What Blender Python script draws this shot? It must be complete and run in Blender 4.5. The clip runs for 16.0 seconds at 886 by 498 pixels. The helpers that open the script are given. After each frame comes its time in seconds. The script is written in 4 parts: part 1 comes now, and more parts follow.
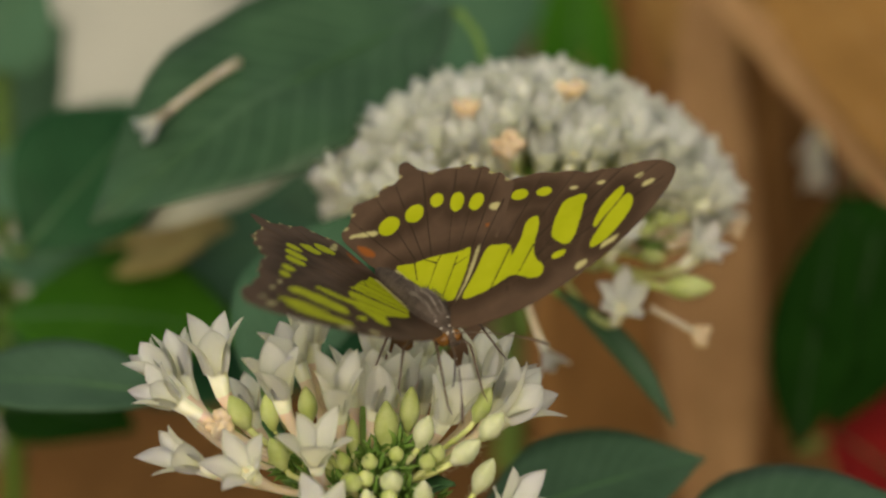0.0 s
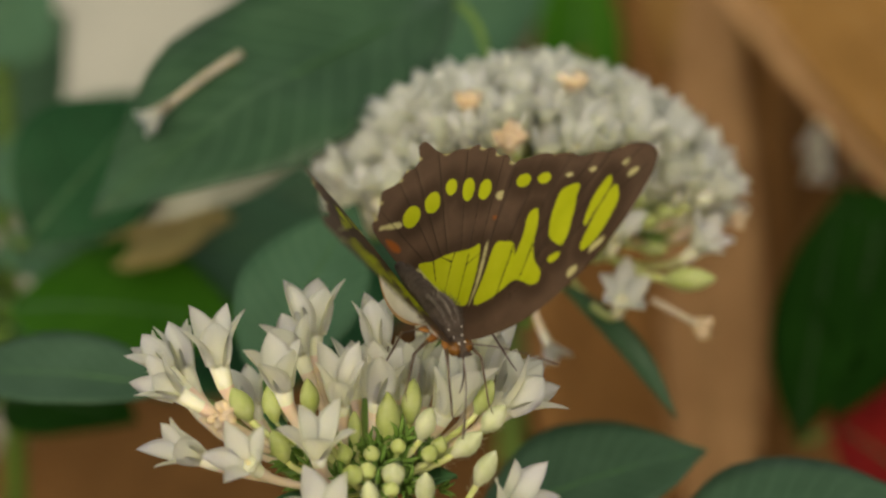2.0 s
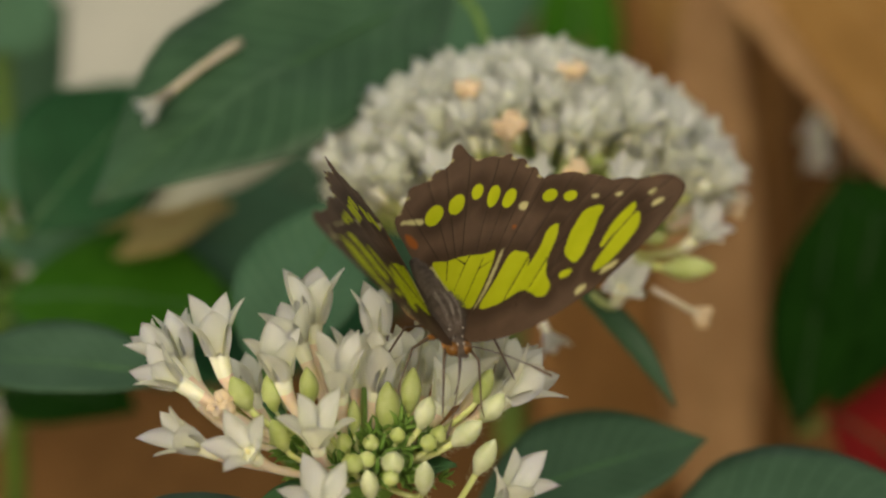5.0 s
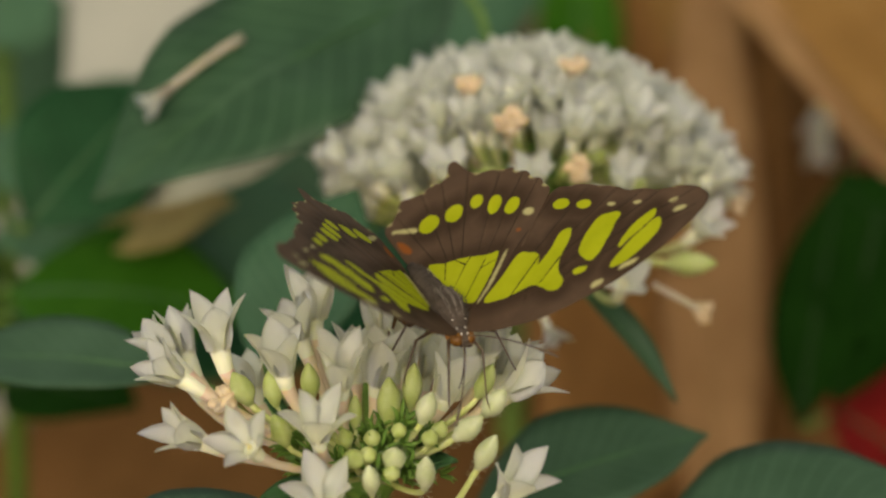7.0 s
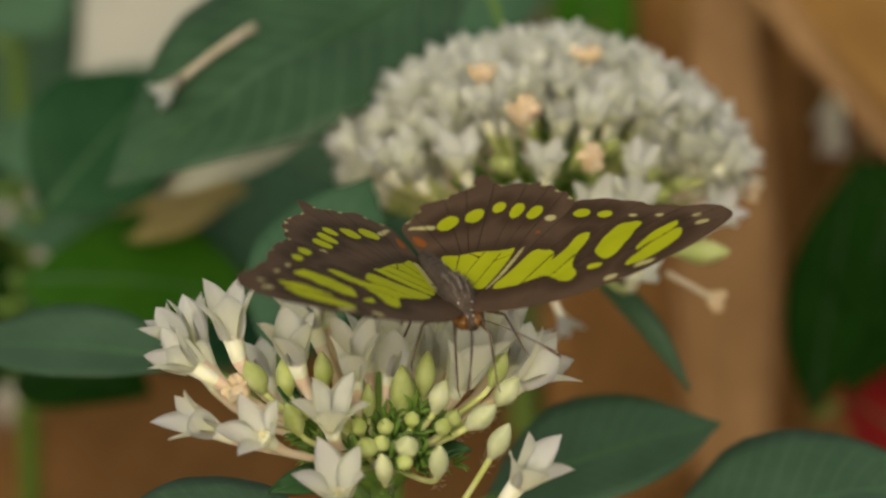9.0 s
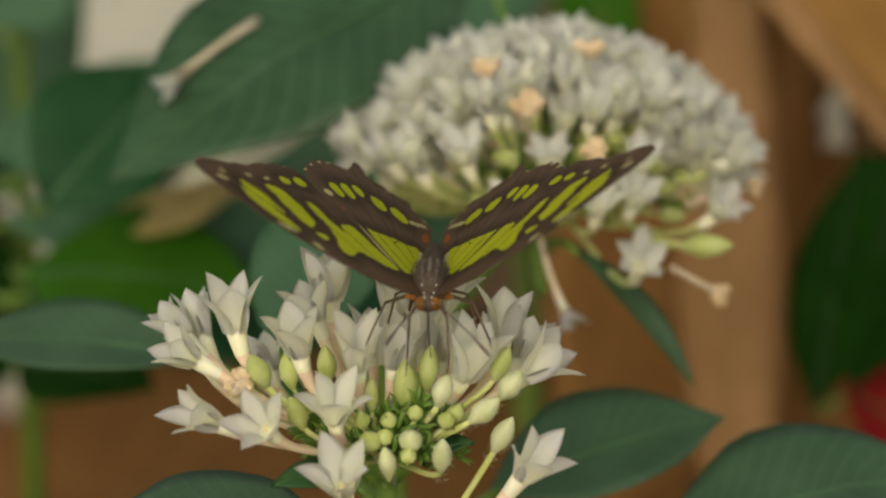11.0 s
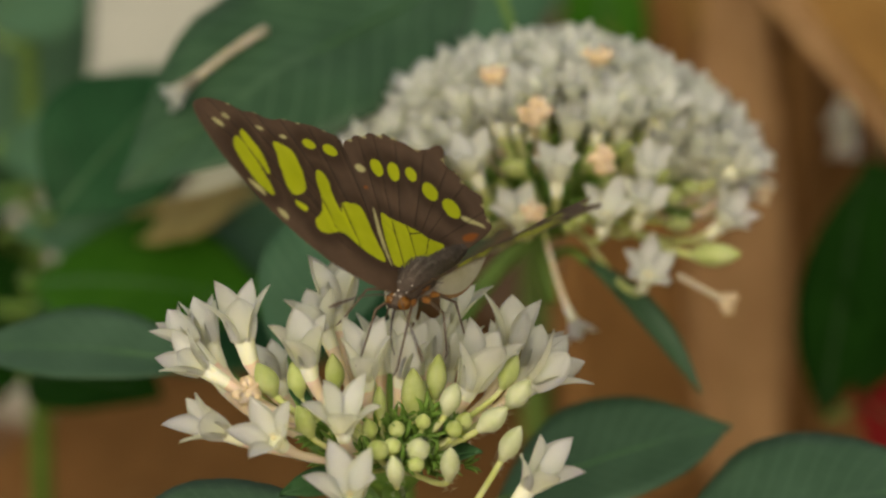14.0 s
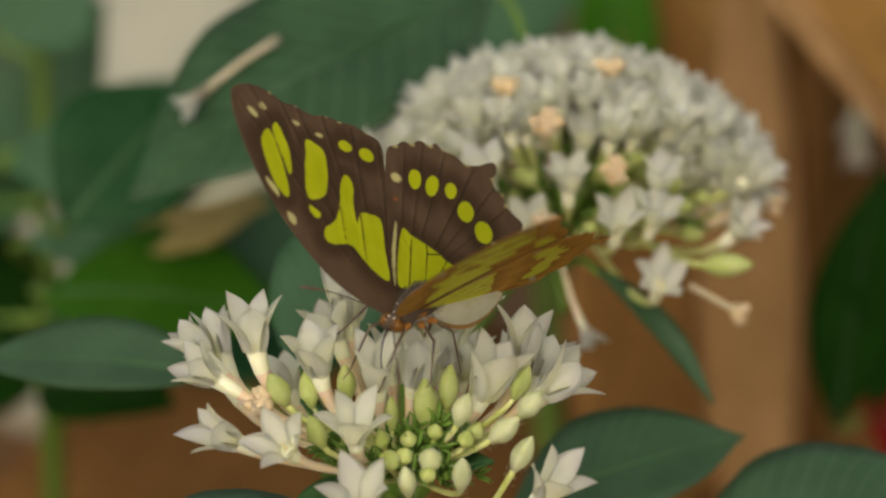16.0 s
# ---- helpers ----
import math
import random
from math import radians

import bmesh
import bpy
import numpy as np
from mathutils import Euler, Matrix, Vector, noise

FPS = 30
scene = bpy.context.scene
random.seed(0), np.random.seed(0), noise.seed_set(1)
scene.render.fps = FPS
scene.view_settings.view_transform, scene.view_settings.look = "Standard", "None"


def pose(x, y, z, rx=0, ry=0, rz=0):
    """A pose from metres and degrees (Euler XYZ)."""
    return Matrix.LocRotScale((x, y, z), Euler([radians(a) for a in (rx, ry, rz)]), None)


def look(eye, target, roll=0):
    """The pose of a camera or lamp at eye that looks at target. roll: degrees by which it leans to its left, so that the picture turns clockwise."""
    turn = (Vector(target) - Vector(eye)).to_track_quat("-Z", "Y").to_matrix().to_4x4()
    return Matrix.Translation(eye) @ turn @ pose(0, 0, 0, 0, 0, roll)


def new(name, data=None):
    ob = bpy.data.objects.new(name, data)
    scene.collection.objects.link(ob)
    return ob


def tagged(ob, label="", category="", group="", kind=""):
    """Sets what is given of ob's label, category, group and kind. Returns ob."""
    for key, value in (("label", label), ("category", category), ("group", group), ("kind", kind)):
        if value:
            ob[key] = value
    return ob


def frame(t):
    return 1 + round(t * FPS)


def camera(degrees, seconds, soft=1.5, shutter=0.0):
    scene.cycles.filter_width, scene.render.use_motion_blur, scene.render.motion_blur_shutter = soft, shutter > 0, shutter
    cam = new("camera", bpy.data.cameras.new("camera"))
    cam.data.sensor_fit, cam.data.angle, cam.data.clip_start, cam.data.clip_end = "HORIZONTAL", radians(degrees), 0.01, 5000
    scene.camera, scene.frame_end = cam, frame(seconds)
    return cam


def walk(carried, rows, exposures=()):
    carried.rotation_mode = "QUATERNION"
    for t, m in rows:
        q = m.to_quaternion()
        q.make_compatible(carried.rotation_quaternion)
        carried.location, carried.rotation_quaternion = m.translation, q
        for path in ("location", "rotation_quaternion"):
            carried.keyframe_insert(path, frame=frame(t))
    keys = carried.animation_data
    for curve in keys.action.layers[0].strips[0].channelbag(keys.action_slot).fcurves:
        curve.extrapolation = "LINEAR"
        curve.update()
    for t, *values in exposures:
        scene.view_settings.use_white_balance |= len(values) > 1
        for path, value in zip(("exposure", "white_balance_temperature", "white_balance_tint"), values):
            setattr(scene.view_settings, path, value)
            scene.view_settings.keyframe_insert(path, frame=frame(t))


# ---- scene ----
TILT = 15.0
FOCUS = 0.62
MIDDLE = Vector((0.0, 0.0, 0.62))
RIGHT = Vector((1, 0, 0))
UP = Vector((0, math.sin(radians(TILT)), math.cos(radians(TILT))))
AWAY = Vector((0, math.cos(radians(TILT)), -math.sin(radians(TILT))))


def P(a, b, c):
    """A place in the bed: millimetres right, up and away from its middle, in a frame tipped by TILT."""
    return MIDDLE + (RIGHT * a + UP * b + AWAY * c) * 0.001


def V(a, b, c):
    """A direction in the same tipped frame."""
    return (RIGHT * a + UP * b + AWAY * c).normalized()


# ---- camera ----
cam = camera(15.0, 16.0, soft=2.3, shutter=0.5)
cam.data.dof.use_dof = True
cam.data.dof.focus_distance = 0.622
cam.data.dof.aperture_fstop = cam.data.lens / 15.0
EYE = MIDDLE - AWAY * FOCUS


def aim(left, down, roll=0.0):
    """The camera's pose, turned left and down by degrees from its middle line."""
    return Matrix.Translation(EYE) @ pose(0, 0, 0, 90 - TILT, 0, 0) @ pose(0, 0, 0, 0, left, 0) @ pose(0, 0, 0, -down, 0, 0)


walk(cam, [
    (0, aim(0.000, -0.000)),
    (0.5, aim(0.002, 0.054)),
    (1, aim(0.004, 0.083)),
    (1.5, aim(0.009, 0.115)),
    (2, aim(0.033, 0.134)),
    (2.5, aim(0.054, 0.166)),
    (3, aim(0.064, 0.198)),
    (3.5, aim(0.038, 0.210)),
    (4, aim(0.013, 0.238)),
    (6.5, aim(0.041, 0.405)),
    (7, aim(0.043, 0.400)),
    (7.5, aim(0.084, 0.427)),
    (8, aim(0.148, 0.519)),
    (8.5, aim(0.204, 0.578)),
    (9, aim(0.267, 0.594)),
    (11.5, aim(0.323, 0.710)),
    (12, aim(0.333, 0.690)),
    (12.5, aim(0.388, 0.637)),
    (13, aim(0.433, 0.606)),
    (13.5, aim(0.450, 0.604)),
    (14, aim(0.458, 0.553)),
    (14.5, aim(0.513, 0.486)),
    (15, aim(0.581, 0.448)),
    (15.5, aim(0.637, 0.419)),
    (16, aim(0.660, 0.379)),
], exposures=[(0, -0.1, 8050, 8.5), (16, -0.1, 8050, 8.5)])

# ---- light ----
world = bpy.data.worlds.new("overcast_sky")
scene.world = world
world.use_nodes = True
wn = world.node_tree
sky = wn.nodes.new("ShaderNodeTexSky")
sky.sky_type, sky.sun_disc = "NISHITA", False
sky.sun_elevation, sky.sun_rotation = radians(27), radians(190)
sky.air_density, sky.dust_density = 1.5, 3.0
cloud = wn.nodes.new("ShaderNodeHueSaturation")
cloud.inputs["Saturation"].default_value = 0.45
wn.links.new(sky.outputs[0], cloud.inputs["Color"])
wn.links.new(cloud.outputs[0], wn.nodes["Background"].inputs[0])
wn.nodes["Background"].inputs[1].default_value = 0.15
sun = new("sun", bpy.data.lights.new("sun", "SUN"))
sun.data.energy, sun.data.angle, sun.data.color = 1.0, radians(70), (1.0, 0.955, 0.86)
sun.matrix_world = look((-0.17, -1.0, 1.12), (0, 0, 0.6))


# ---- materials ----
def mat(name):
    m = bpy.data.materials.new(name)
    m.use_nodes = True
    return m, m.node_tree, m.node_tree.nodes["Principled BSDF"]


def node(nt, kind, **sets):
    n = nt.nodes.new(kind)
    for k, v in sets.items():
        n.inputs[k.replace("_", " ")].default_value = v
    return n


def ramp(nt, fac, stops):
    r = nt.nodes.new("ShaderNodeValToRGB")
    while len(r.color_ramp.elements) < len(stops):
        r.color_ramp.elements.new(0.5)
    for e, (p, c) in zip(r.color_ramp.elements, stops):
        e.position, e.color = p, (*c, 1)
    nt.links.new(fac, r.inputs[0])
    return r.outputs[0]


def mixed(nt, fac, a, b):
    m = nt.nodes.new("ShaderNodeMix")
    m.data_type = "RGBA"
    for sock, v in ((m.inputs[0], fac), (m.inputs[6], a), (m.inputs[7], b)):
        if isinstance(v, (tuple, float, int)):
            sock.default_value = (*v, 1) if isinstance(v, tuple) else v
        else:
            nt.links.new(v, sock)
    return m.outputs[2]


def bumped(nt, bsdf, height, strength, distance):
    b = nt.nodes.new("ShaderNodeBump")
    b.inputs["Strength"].default_value, b.inputs["Distance"].default_value = strength, distance
    nt.links.new(height, b.inputs["Height"])
    nt.links.new(b.outputs[0], bsdf.inputs["Normal"])


def noisy(nt, scale, detail=4, rough=0.6, coords=None):
    n = nt.nodes.new("ShaderNodeTexNoise")
    n.inputs["Scale"].default_value, n.inputs["Detail"].default_value, n.inputs["Roughness"].default_value = scale, detail, rough
    if coords is None:
        tc = nt.nodes.new("ShaderNodeTexCoord")
        coords = tc.outputs["Object"]
    nt.links.new(coords, n.inputs["Vector"])
    return n.outputs[0]


def thin(nt, bsdf, colour, share):
    """Lets part of the light through, as petals, leaves and wings do."""
    t = nt.nodes.new("ShaderNodeBsdfTranslucent")
    mx = nt.nodes.new("ShaderNodeMixShader")
    mx.inputs[0].default_value = share
    if isinstance(colour, tuple):
        t.inputs[0].default_value = (*colour, 1)
    else:
        nt.links.new(colour, t.inputs[0])
    out = nt.nodes["Material Output"]
    nt.links.new(bsdf.outputs[0], mx.inputs[1])
    nt.links.new(t.outputs[0], mx.inputs[2])
    nt.links.new(mx.outputs[0], out.inputs[0])


def simple(name, low, high, scale, rough=0.6, share=0.0, bump=0.0, fine=0):
    """A two-toned, grained surface; share of light that passes through it."""
    m, nt, b = mat(name)
    info = nt.nodes.new("ShaderNodeObjectInfo")
    c = ramp(nt, noisy(nt, scale), [(0.3, low), (0.7, high)])
    hsv = nt.nodes.new("ShaderNodeHueSaturation")
    rng = nt.nodes.new("ShaderNodeMapRange")
    rng.inputs["To Min"].default_value, rng.inputs["To Max"].default_value = 0.9, 1.08
    nt.links.new(info.outputs["Random"], rng.inputs[0])
    nt.links.new(rng.outputs[0], hsv.inputs["Value"])
    nt.links.new(c, hsv.inputs["Color"])
    nt.links.new(hsv.outputs[0], b.inputs["Base Color"])
    b.inputs["Roughness"].default_value = rough
    b.inputs["Specular IOR Level"].default_value = 0.3
    if bump:
        bumped(nt, b, noisy(nt, fine or scale * 3), bump, 0.0004)
    if share >= 0.3:
        b.inputs["Subsurface Weight"].default_value = 1.0
        b.inputs["Subsurface Radius"].default_value = (1.0, 1.0, 0.7)
        b.inputs["Subsurface Scale"].default_value = 0.003 * share
    elif share:
        thin(nt, b, hsv.outputs[0], share)
    return m


def petal_material():
    m, nt, b = mat("white_petal")
    uv = nt.nodes.new("ShaderNodeUVMap")
    sep = nt.nodes.new("ShaderNodeSeparateXYZ")
    nt.links.new(uv.outputs[0], sep.inputs[0])
    base = ramp(nt, sep.outputs[0], [(0.0, (0.78, 0.79, 0.4)), (0.22, (0.8, 0.835, 0.61)), (1.0, (0.84, 0.88, 0.71))])
    c = mixed(nt, noisy(nt, 260, 3), base, (0.8, 0.845, 0.66))
    info = nt.nodes.new("ShaderNodeObjectInfo")
    hsv = nt.nodes.new("ShaderNodeHueSaturation")
    rng = nt.nodes.new("ShaderNodeMapRange")
    rng.inputs["To Min"].default_value, rng.inputs["To Max"].default_value = 0.96, 1.05
    nt.links.new(info.outputs["Random"], rng.inputs[0])
    nt.links.new(rng.outputs[0], hsv.inputs["Value"])
    nt.links.new(c, hsv.inputs["Color"])
    nt.links.new(hsv.outputs[0], b.inputs["Base Color"])
    b.inputs["Roughness"].default_value = 0.55
    b.inputs["Specular IOR Level"].default_value = 0.25
    wave = nt.nodes.new("ShaderNodeTexWave")
    wave.bands_direction = "Y"
    wave.inputs["Scale"].default_value, wave.inputs["Distortion"].default_value = 2.5, 1.0
    nt.links.new(uv.outputs[0], wave.inputs[0])
    bumped(nt, b, wave.outputs[1], 0.18, 0.0002)
    b.inputs["Subsurface Weight"].default_value = 1.0
    b.inputs["Subsurface Radius"].default_value = (1.0, 0.95, 0.7)
    b.inputs["Subsurface Scale"].default_value = 0.0035
    thin(nt, b, hsv.outputs[0], 0.06)
    return m


def leaf_material(name, dark, light, vein, rough=0.5, share=0.15, gloss=0.14):
    """A leaf blade: side veins in the blade's own lengthwise and crosswise coordinates, mottling and a waxy gloss."""
    m, nt, b = mat(name)
    uv = nt.nodes.new("ShaderNodeUVMap")
    sep = nt.nodes.new("ShaderNodeSeparateXYZ")
    nt.links.new(uv.outputs[0], sep.inputs[0])
    across = nt.nodes.new("ShaderNodeMath")
    across.operation = "ABSOLUTE"
    nt.links.new(sep.outputs[1], across.inputs[0])
    slant = nt.nodes.new("ShaderNodeMath")
    slant.operation = "MULTIPLY_ADD"
    slant.inputs[1].default_value = -0.22
    nt.links.new(across.outputs[0], slant.inputs[0])
    nt.links.new(sep.outputs[0], slant.inputs[2])
    beat = nt.nodes.new("ShaderNodeMath")
    beat.operation = "PINGPONG"
    beat.inputs[1].default_value = 0.036
    nt.links.new(slant.outputs[0], beat.inputs[0])
    line = nt.nodes.new("ShaderNodeMapRange")
    line.inputs["From Max"].default_value = 0.007
    line.inputs["To Min"].default_value, line.inputs["To Max"].default_value = 1.0, 0.0
    nt.links.new(beat.outputs[0], line.inputs[0])
    mid = nt.nodes.new("ShaderNodeMapRange")
    mid.inputs["From Max"].default_value = 0.06
    mid.inputs["To Min"].default_value, mid.inputs["To Max"].default_value = 1.0, 0.0
    nt.links.new(across.outputs[0], mid.inputs[0])
    both = nt.nodes.new("ShaderNodeMath")
    both.operation = "MAXIMUM"
    nt.links.new(line.outputs[0], both.inputs[0])
    nt.links.new(mid.outputs[0], both.inputs[1])
    c = ramp(nt, noisy(nt, 60, 5), [(0.3, dark), (0.72, light)])
    half = nt.nodes.new("ShaderNodeMath")
    half.operation = "MULTIPLY"
    half.inputs[1].default_value = 0.55
    nt.links.new(both.outputs[0], half.inputs[0])
    c = mixed(nt, half.outputs[0], c, vein)
    nt.links.new(c, b.inputs["Base Color"])
    b.inputs["Roughness"].default_value = rough
    b.inputs["Specular IOR Level"].default_value = gloss
    crease = nt.nodes.new("ShaderNodeMath")
    crease.operation = "MULTIPLY_ADD"
    crease.inputs[1].default_value = 0.25
    nt.links.new(noisy(nt, 700, 3), crease.inputs[0])
    nt.links.new(noisy(nt, 150, 4), crease.inputs[2])
    bumped(nt, b, crease.outputs[0], 0.45, 0.0012)
    thin(nt, b, c, share)
    return m


def wing_material(name, ground, ground2, green, green2, pale, orange, vein, rough, grow=0.0):
    """A scaled wing: its marks are stored on the mesh as distances, in millimetres, inside each mark's edge."""
    m, nt, b = mat(name)
    n = noisy(nt, 900, 3)

    def mask(attr, width, wobble, more=0.0):
        a = nt.nodes.new("ShaderNodeAttribute")
        a.attribute_name = attr
        w = nt.nodes.new("ShaderNodeMath")
        w.operation = "MULTIPLY_ADD"
        w.inputs[1].default_value, w.inputs[2].default_value = wobble, more - wobble * 0.5
        nt.links.new(n, w.inputs[0])
        s = nt.nodes.new("ShaderNodeMath")
        nt.links.new(a.outputs["Fac"], s.inputs[0])
        nt.links.new(w.outputs[0], s.inputs[1])
        r = nt.nodes.new("ShaderNodeMapRange")
        r.inputs["From Min"].default_value, r.inputs["From Max"].default_value = -width, width
        nt.links.new(s.outputs[0], r.inputs[0])
        return r.outputs[0]

    big = noisy(nt, 120, 4)
    near = nt.nodes.new("ShaderNodeAttribute")
    near.attribute_name = "green"
    band = nt.nodes.new("ShaderNodeMapRange")
    band.inputs["From Min"].default_value, band.inputs["From Max"].default_value = -4.0, -1.2
    band.inputs["To Min"].default_value, band.inputs["To Max"].default_value = 0.0, 0.75
    nt.links.new(near.outputs["Fac"], band.inputs[0])
    c = ramp(nt, big, [(0.3, ground2), (0.72, tuple(1.5 * v for v in ground2))])
    c = mixed(nt, band.outputs[0], c, ground)
    g = ramp(nt, big, [(0.3, green), (0.72, green2)])
    veins = mask("vein", 0.09, 0.06)
    c = mixed(nt, mask("cream", 0.25, 0.5), c, pale)
    c = mixed(nt, mask("orange", 0.3, 0.3), c, orange)
    c = mixed(nt, mask("green", 0.14, 0.35, grow), c, g)
    c = mixed(nt, veins, c, vein)
    nt.links.new(c, b.inputs["Base Color"])
    b.inputs["Roughness"].default_value = rough
    b.inputs["Specular IOR Level"].default_value = 0.12
    bumped(nt, b, n, 0.2, 0.0001)
    thin(nt, b, c, 0.38)
    return m


PETAL = petal_material()
TUBE = simple("floret_tube", (0.8, 0.73, 0.56), (0.78, 0.6, 0.5), 120, 0.6, 0.5)
TUBE_GREEN = simple("green_floret_tube", (0.44, 0.52, 0.18), (0.6, 0.64, 0.34), 180, 0.6, 0.5)
BUD_WHITE = simple("white_bud", (0.4, 0.46, 0.26), (0.58, 0.63, 0.45), 220, 0.55, 0.35)
BUD_GREEN = simple("green_bud", (0.31, 0.385, 0.12), (0.45, 0.515, 0.25), 220, 0.55, 0.35)
SEPAL = simple("green_sepal", (0.07, 0.18, 0.03), (0.2, 0.34, 0.07), 250, 0.55, 0.2)
WILTED = simple("wilted_petal", (0.54, 0.4, 0.25), (0.7, 0.58, 0.42), 260, 0.75, 0.3, 0.5, 900)
SPENT_TUBE = simple("spent_tube", (0.48, 0.44, 0.34), (0.56, 0.49, 0.42), 160, 0.7, 0.3)
STAMEN = simple("stamen", (0.78, 0.7, 0.42), (0.85, 0.8, 0.6), 500, 0.7)
STEM = simple("green_stem", (0.07, 0.15, 0.03), (0.14, 0.25, 0.05), 90, 0.5, 0.0, 0.3, 700)
LIME_STEM = simple("lime_stem", (0.035, 0.085, 0.005), (0.06, 0.125, 0.01), 45, 0.5, 0.0, 0.3, 500)
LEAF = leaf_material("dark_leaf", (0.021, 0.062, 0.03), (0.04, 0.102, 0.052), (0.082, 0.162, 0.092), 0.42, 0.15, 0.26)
LEAF_MID = leaf_material("green_leaf", (0.024, 0.078, 0.03), (0.042, 0.118, 0.05), (0.06, 0.14, 0.062), 0.5)
LEAF_RICH = leaf_material("rich_green_leaf", (0.008, 0.046, 0.017), (0.015, 0.072, 0.028), (0.03, 0.1, 0.045), 0.5, 0.12, 0.1)
OLIVE_LEAF = leaf_material("olive_dry_leaf", (0.28, 0.23, 0.085), (0.4, 0.33, 0.14), (0.34, 0.27, 0.11), 0.7, 0.2)
LEAF_GREY = leaf_material("dull_green_leaf", (0.032, 0.08, 0.046), (0.052, 0.115, 0.07), (0.075, 0.145, 0.092), 0.5, 0.15, 0.2)
LEAF_BLUE = leaf_material("grey_green_leaf", (0.036, 0.1, 0.055), (0.055, 0.135, 0.08), (0.09, 0.17, 0.1), 0.55)
LEAF_BRIGHT = leaf_material("bright_leaf", (0.016, 0.08, 0.005), (0.03, 0.115, 0.01), (0.05, 0.15, 0.02), 0.6, 0.12, 0.05)
# shade of the foliage is put into this leaf's colour, gloss kept low
LEAF_SHADED = leaf_material("shade_toned_leaf", (0.003, 0.018, 0.002), (0.006, 0.03, 0.004), (0.009, 0.036, 0.007), 0.7, 0.05, 0.02)
PALE_LEAF = leaf_material("pale_dry_leaf", (0.34, 0.36, 0.27), (0.47, 0.48, 0.38), (0.42, 0.42, 0.32), 0.7, 0.2)
TAN_LEAF = leaf_material("tan_dry_leaf", (0.22, 0.125, 0.04), (0.33, 0.2, 0.075), (0.26, 0.15, 0.055), 0.7, 0.2)
# also colours the blade that stands in for a shaded fold
DARK_BROWN_LEAF = leaf_material("dark_brown_dry_leaf", (0.1, 0.05, 0.016), (0.16, 0.08, 0.028), (0.12, 0.06, 0.02), 0.8, 0.08)
ROSY_LEAF = leaf_material("rosy_tan_dry_leaf", (0.26, 0.15, 0.072), (0.37, 0.226, 0.115), (0.3, 0.17, 0.083), 0.75, 0.15)
AMBER_LEAF = leaf_material("amber_dry_leaf", (0.2, 0.105, 0.03), (0.29, 0.16, 0.05), (0.33, 0.2, 0.085), 0.7, 0.2)
BROWN_LEAF = leaf_material("brown_dry_leaf", (0.19, 0.095, 0.032), (0.3, 0.16, 0.06), (0.22, 0.115, 0.045), 0.75, 0.12)
RED_LEAF = leaf_material("red_leaf", (0.11, 0.004, 0.004), (0.19, 0.009, 0.009), (0.24, 0.03, 0.025), 0.55, 0.1, 0.08)
SOIL = simple("bark_mulch", (0.06, 0.03, 0.012), (0.14, 0.07, 0.028), 14, 0.9, 0.0, 0.8, 40)
STONE = simple("pale_stone", (0.29, 0.31, 0.285), (0.4, 0.42, 0.39), 12, 0.85, 0.0, 0.6, 60)
UPPER = wing_material("wing_upper_side", (0.05, 0.03, 0.018), (0.095, 0.062, 0.042), (0.4, 0.46, 0.016), (0.49, 0.54, 0.03),
                      (0.56, 0.53, 0.27), (0.33, 0.11, 0.025), (0.03, 0.022, 0.012), 0.62)
UNDER = wing_material("wing_under_side", (0.46, 0.23, 0.045), (0.58, 0.32, 0.08), (0.8, 0.82, 0.1), (0.86, 0.86, 0.2),
                      (0.7, 0.66, 0.5), (0.5, 0.2, 0.05), (0.3, 0.17, 0.07), 0.6, 0.9)
FUR = simple("dark_body_hair", (0.045, 0.033, 0.026), (0.11, 0.085, 0.07), 500, 0.85, 0.0, 1.0, 1600)
GREY_FUR = simple("grey_body_hair", (0.055, 0.044, 0.036), (0.115, 0.095, 0.08), 900, 0.85)
PALE_FUR = simple("pale_grey_hair", (0.14, 0.12, 0.105), (0.26, 0.23, 0.2), 900, 0.85)
ORANGE_FUR = simple("orange_body_hair", (0.34, 0.13, 0.03), (0.5, 0.24, 0.07), 500, 0.85, 0.0, 1.0, 1600)
WHITE_FUR = simple("pale_body_hair", (0.6, 0.57, 0.5), (0.75, 0.72, 0.66), 500, 0.85, 0.0, 0.6, 1600)
EYE_MAT = simple("compound_eye", (0.1, 0.04, 0.01), (0.22, 0.1, 0.02), 900, 0.25)
SHIN = simple("brown_leg", (0.07, 0.05, 0.035), (0.12, 0.085, 0.06), 700, 0.5)
HORN = simple("dark_horn", (0.03, 0.022, 0.018), (0.06, 0.045, 0.035), 700, 0.45)


# ---- mesh helpers ----
def mesh_from(name, verts, faces, mats, smooth=True, uvs=None, slots=None):
    me = bpy.data.meshes.new(name)
    me.from_pydata([tuple(v) for v in verts], [], faces)
    for m in mats:
        me.materials.append(m)
    if smooth:
        me.polygons.foreach_set("use_smooth", [True] * len(me.polygons))
    if slots is not None:
        me.polygons.foreach_set("material_index", slots)
    if uvs is not None:
        layer = me.uv_layers.new(name="UVMap")
        for loop in me.loops:
            layer.data[loop.index].uv = uvs[loop.vertex_index]
    me.update()
    return me


def part(name, me, parent, label="", m=None):
    """Links a mesh as one object under a thing or a part; its pose is in its parent's space."""
    ob = new(name, me)
    ob.parent = parent
    if m is not None:
        ob.matrix_basis = m
    if label:
        tagged(ob, label)
    return ob


def thing(name, label, category, place, group="", kind=""):
    ob = new(name)
    ob.empty_display_size = 0.01
    ob.location = place
    return tagged(ob, label, category, group, kind)


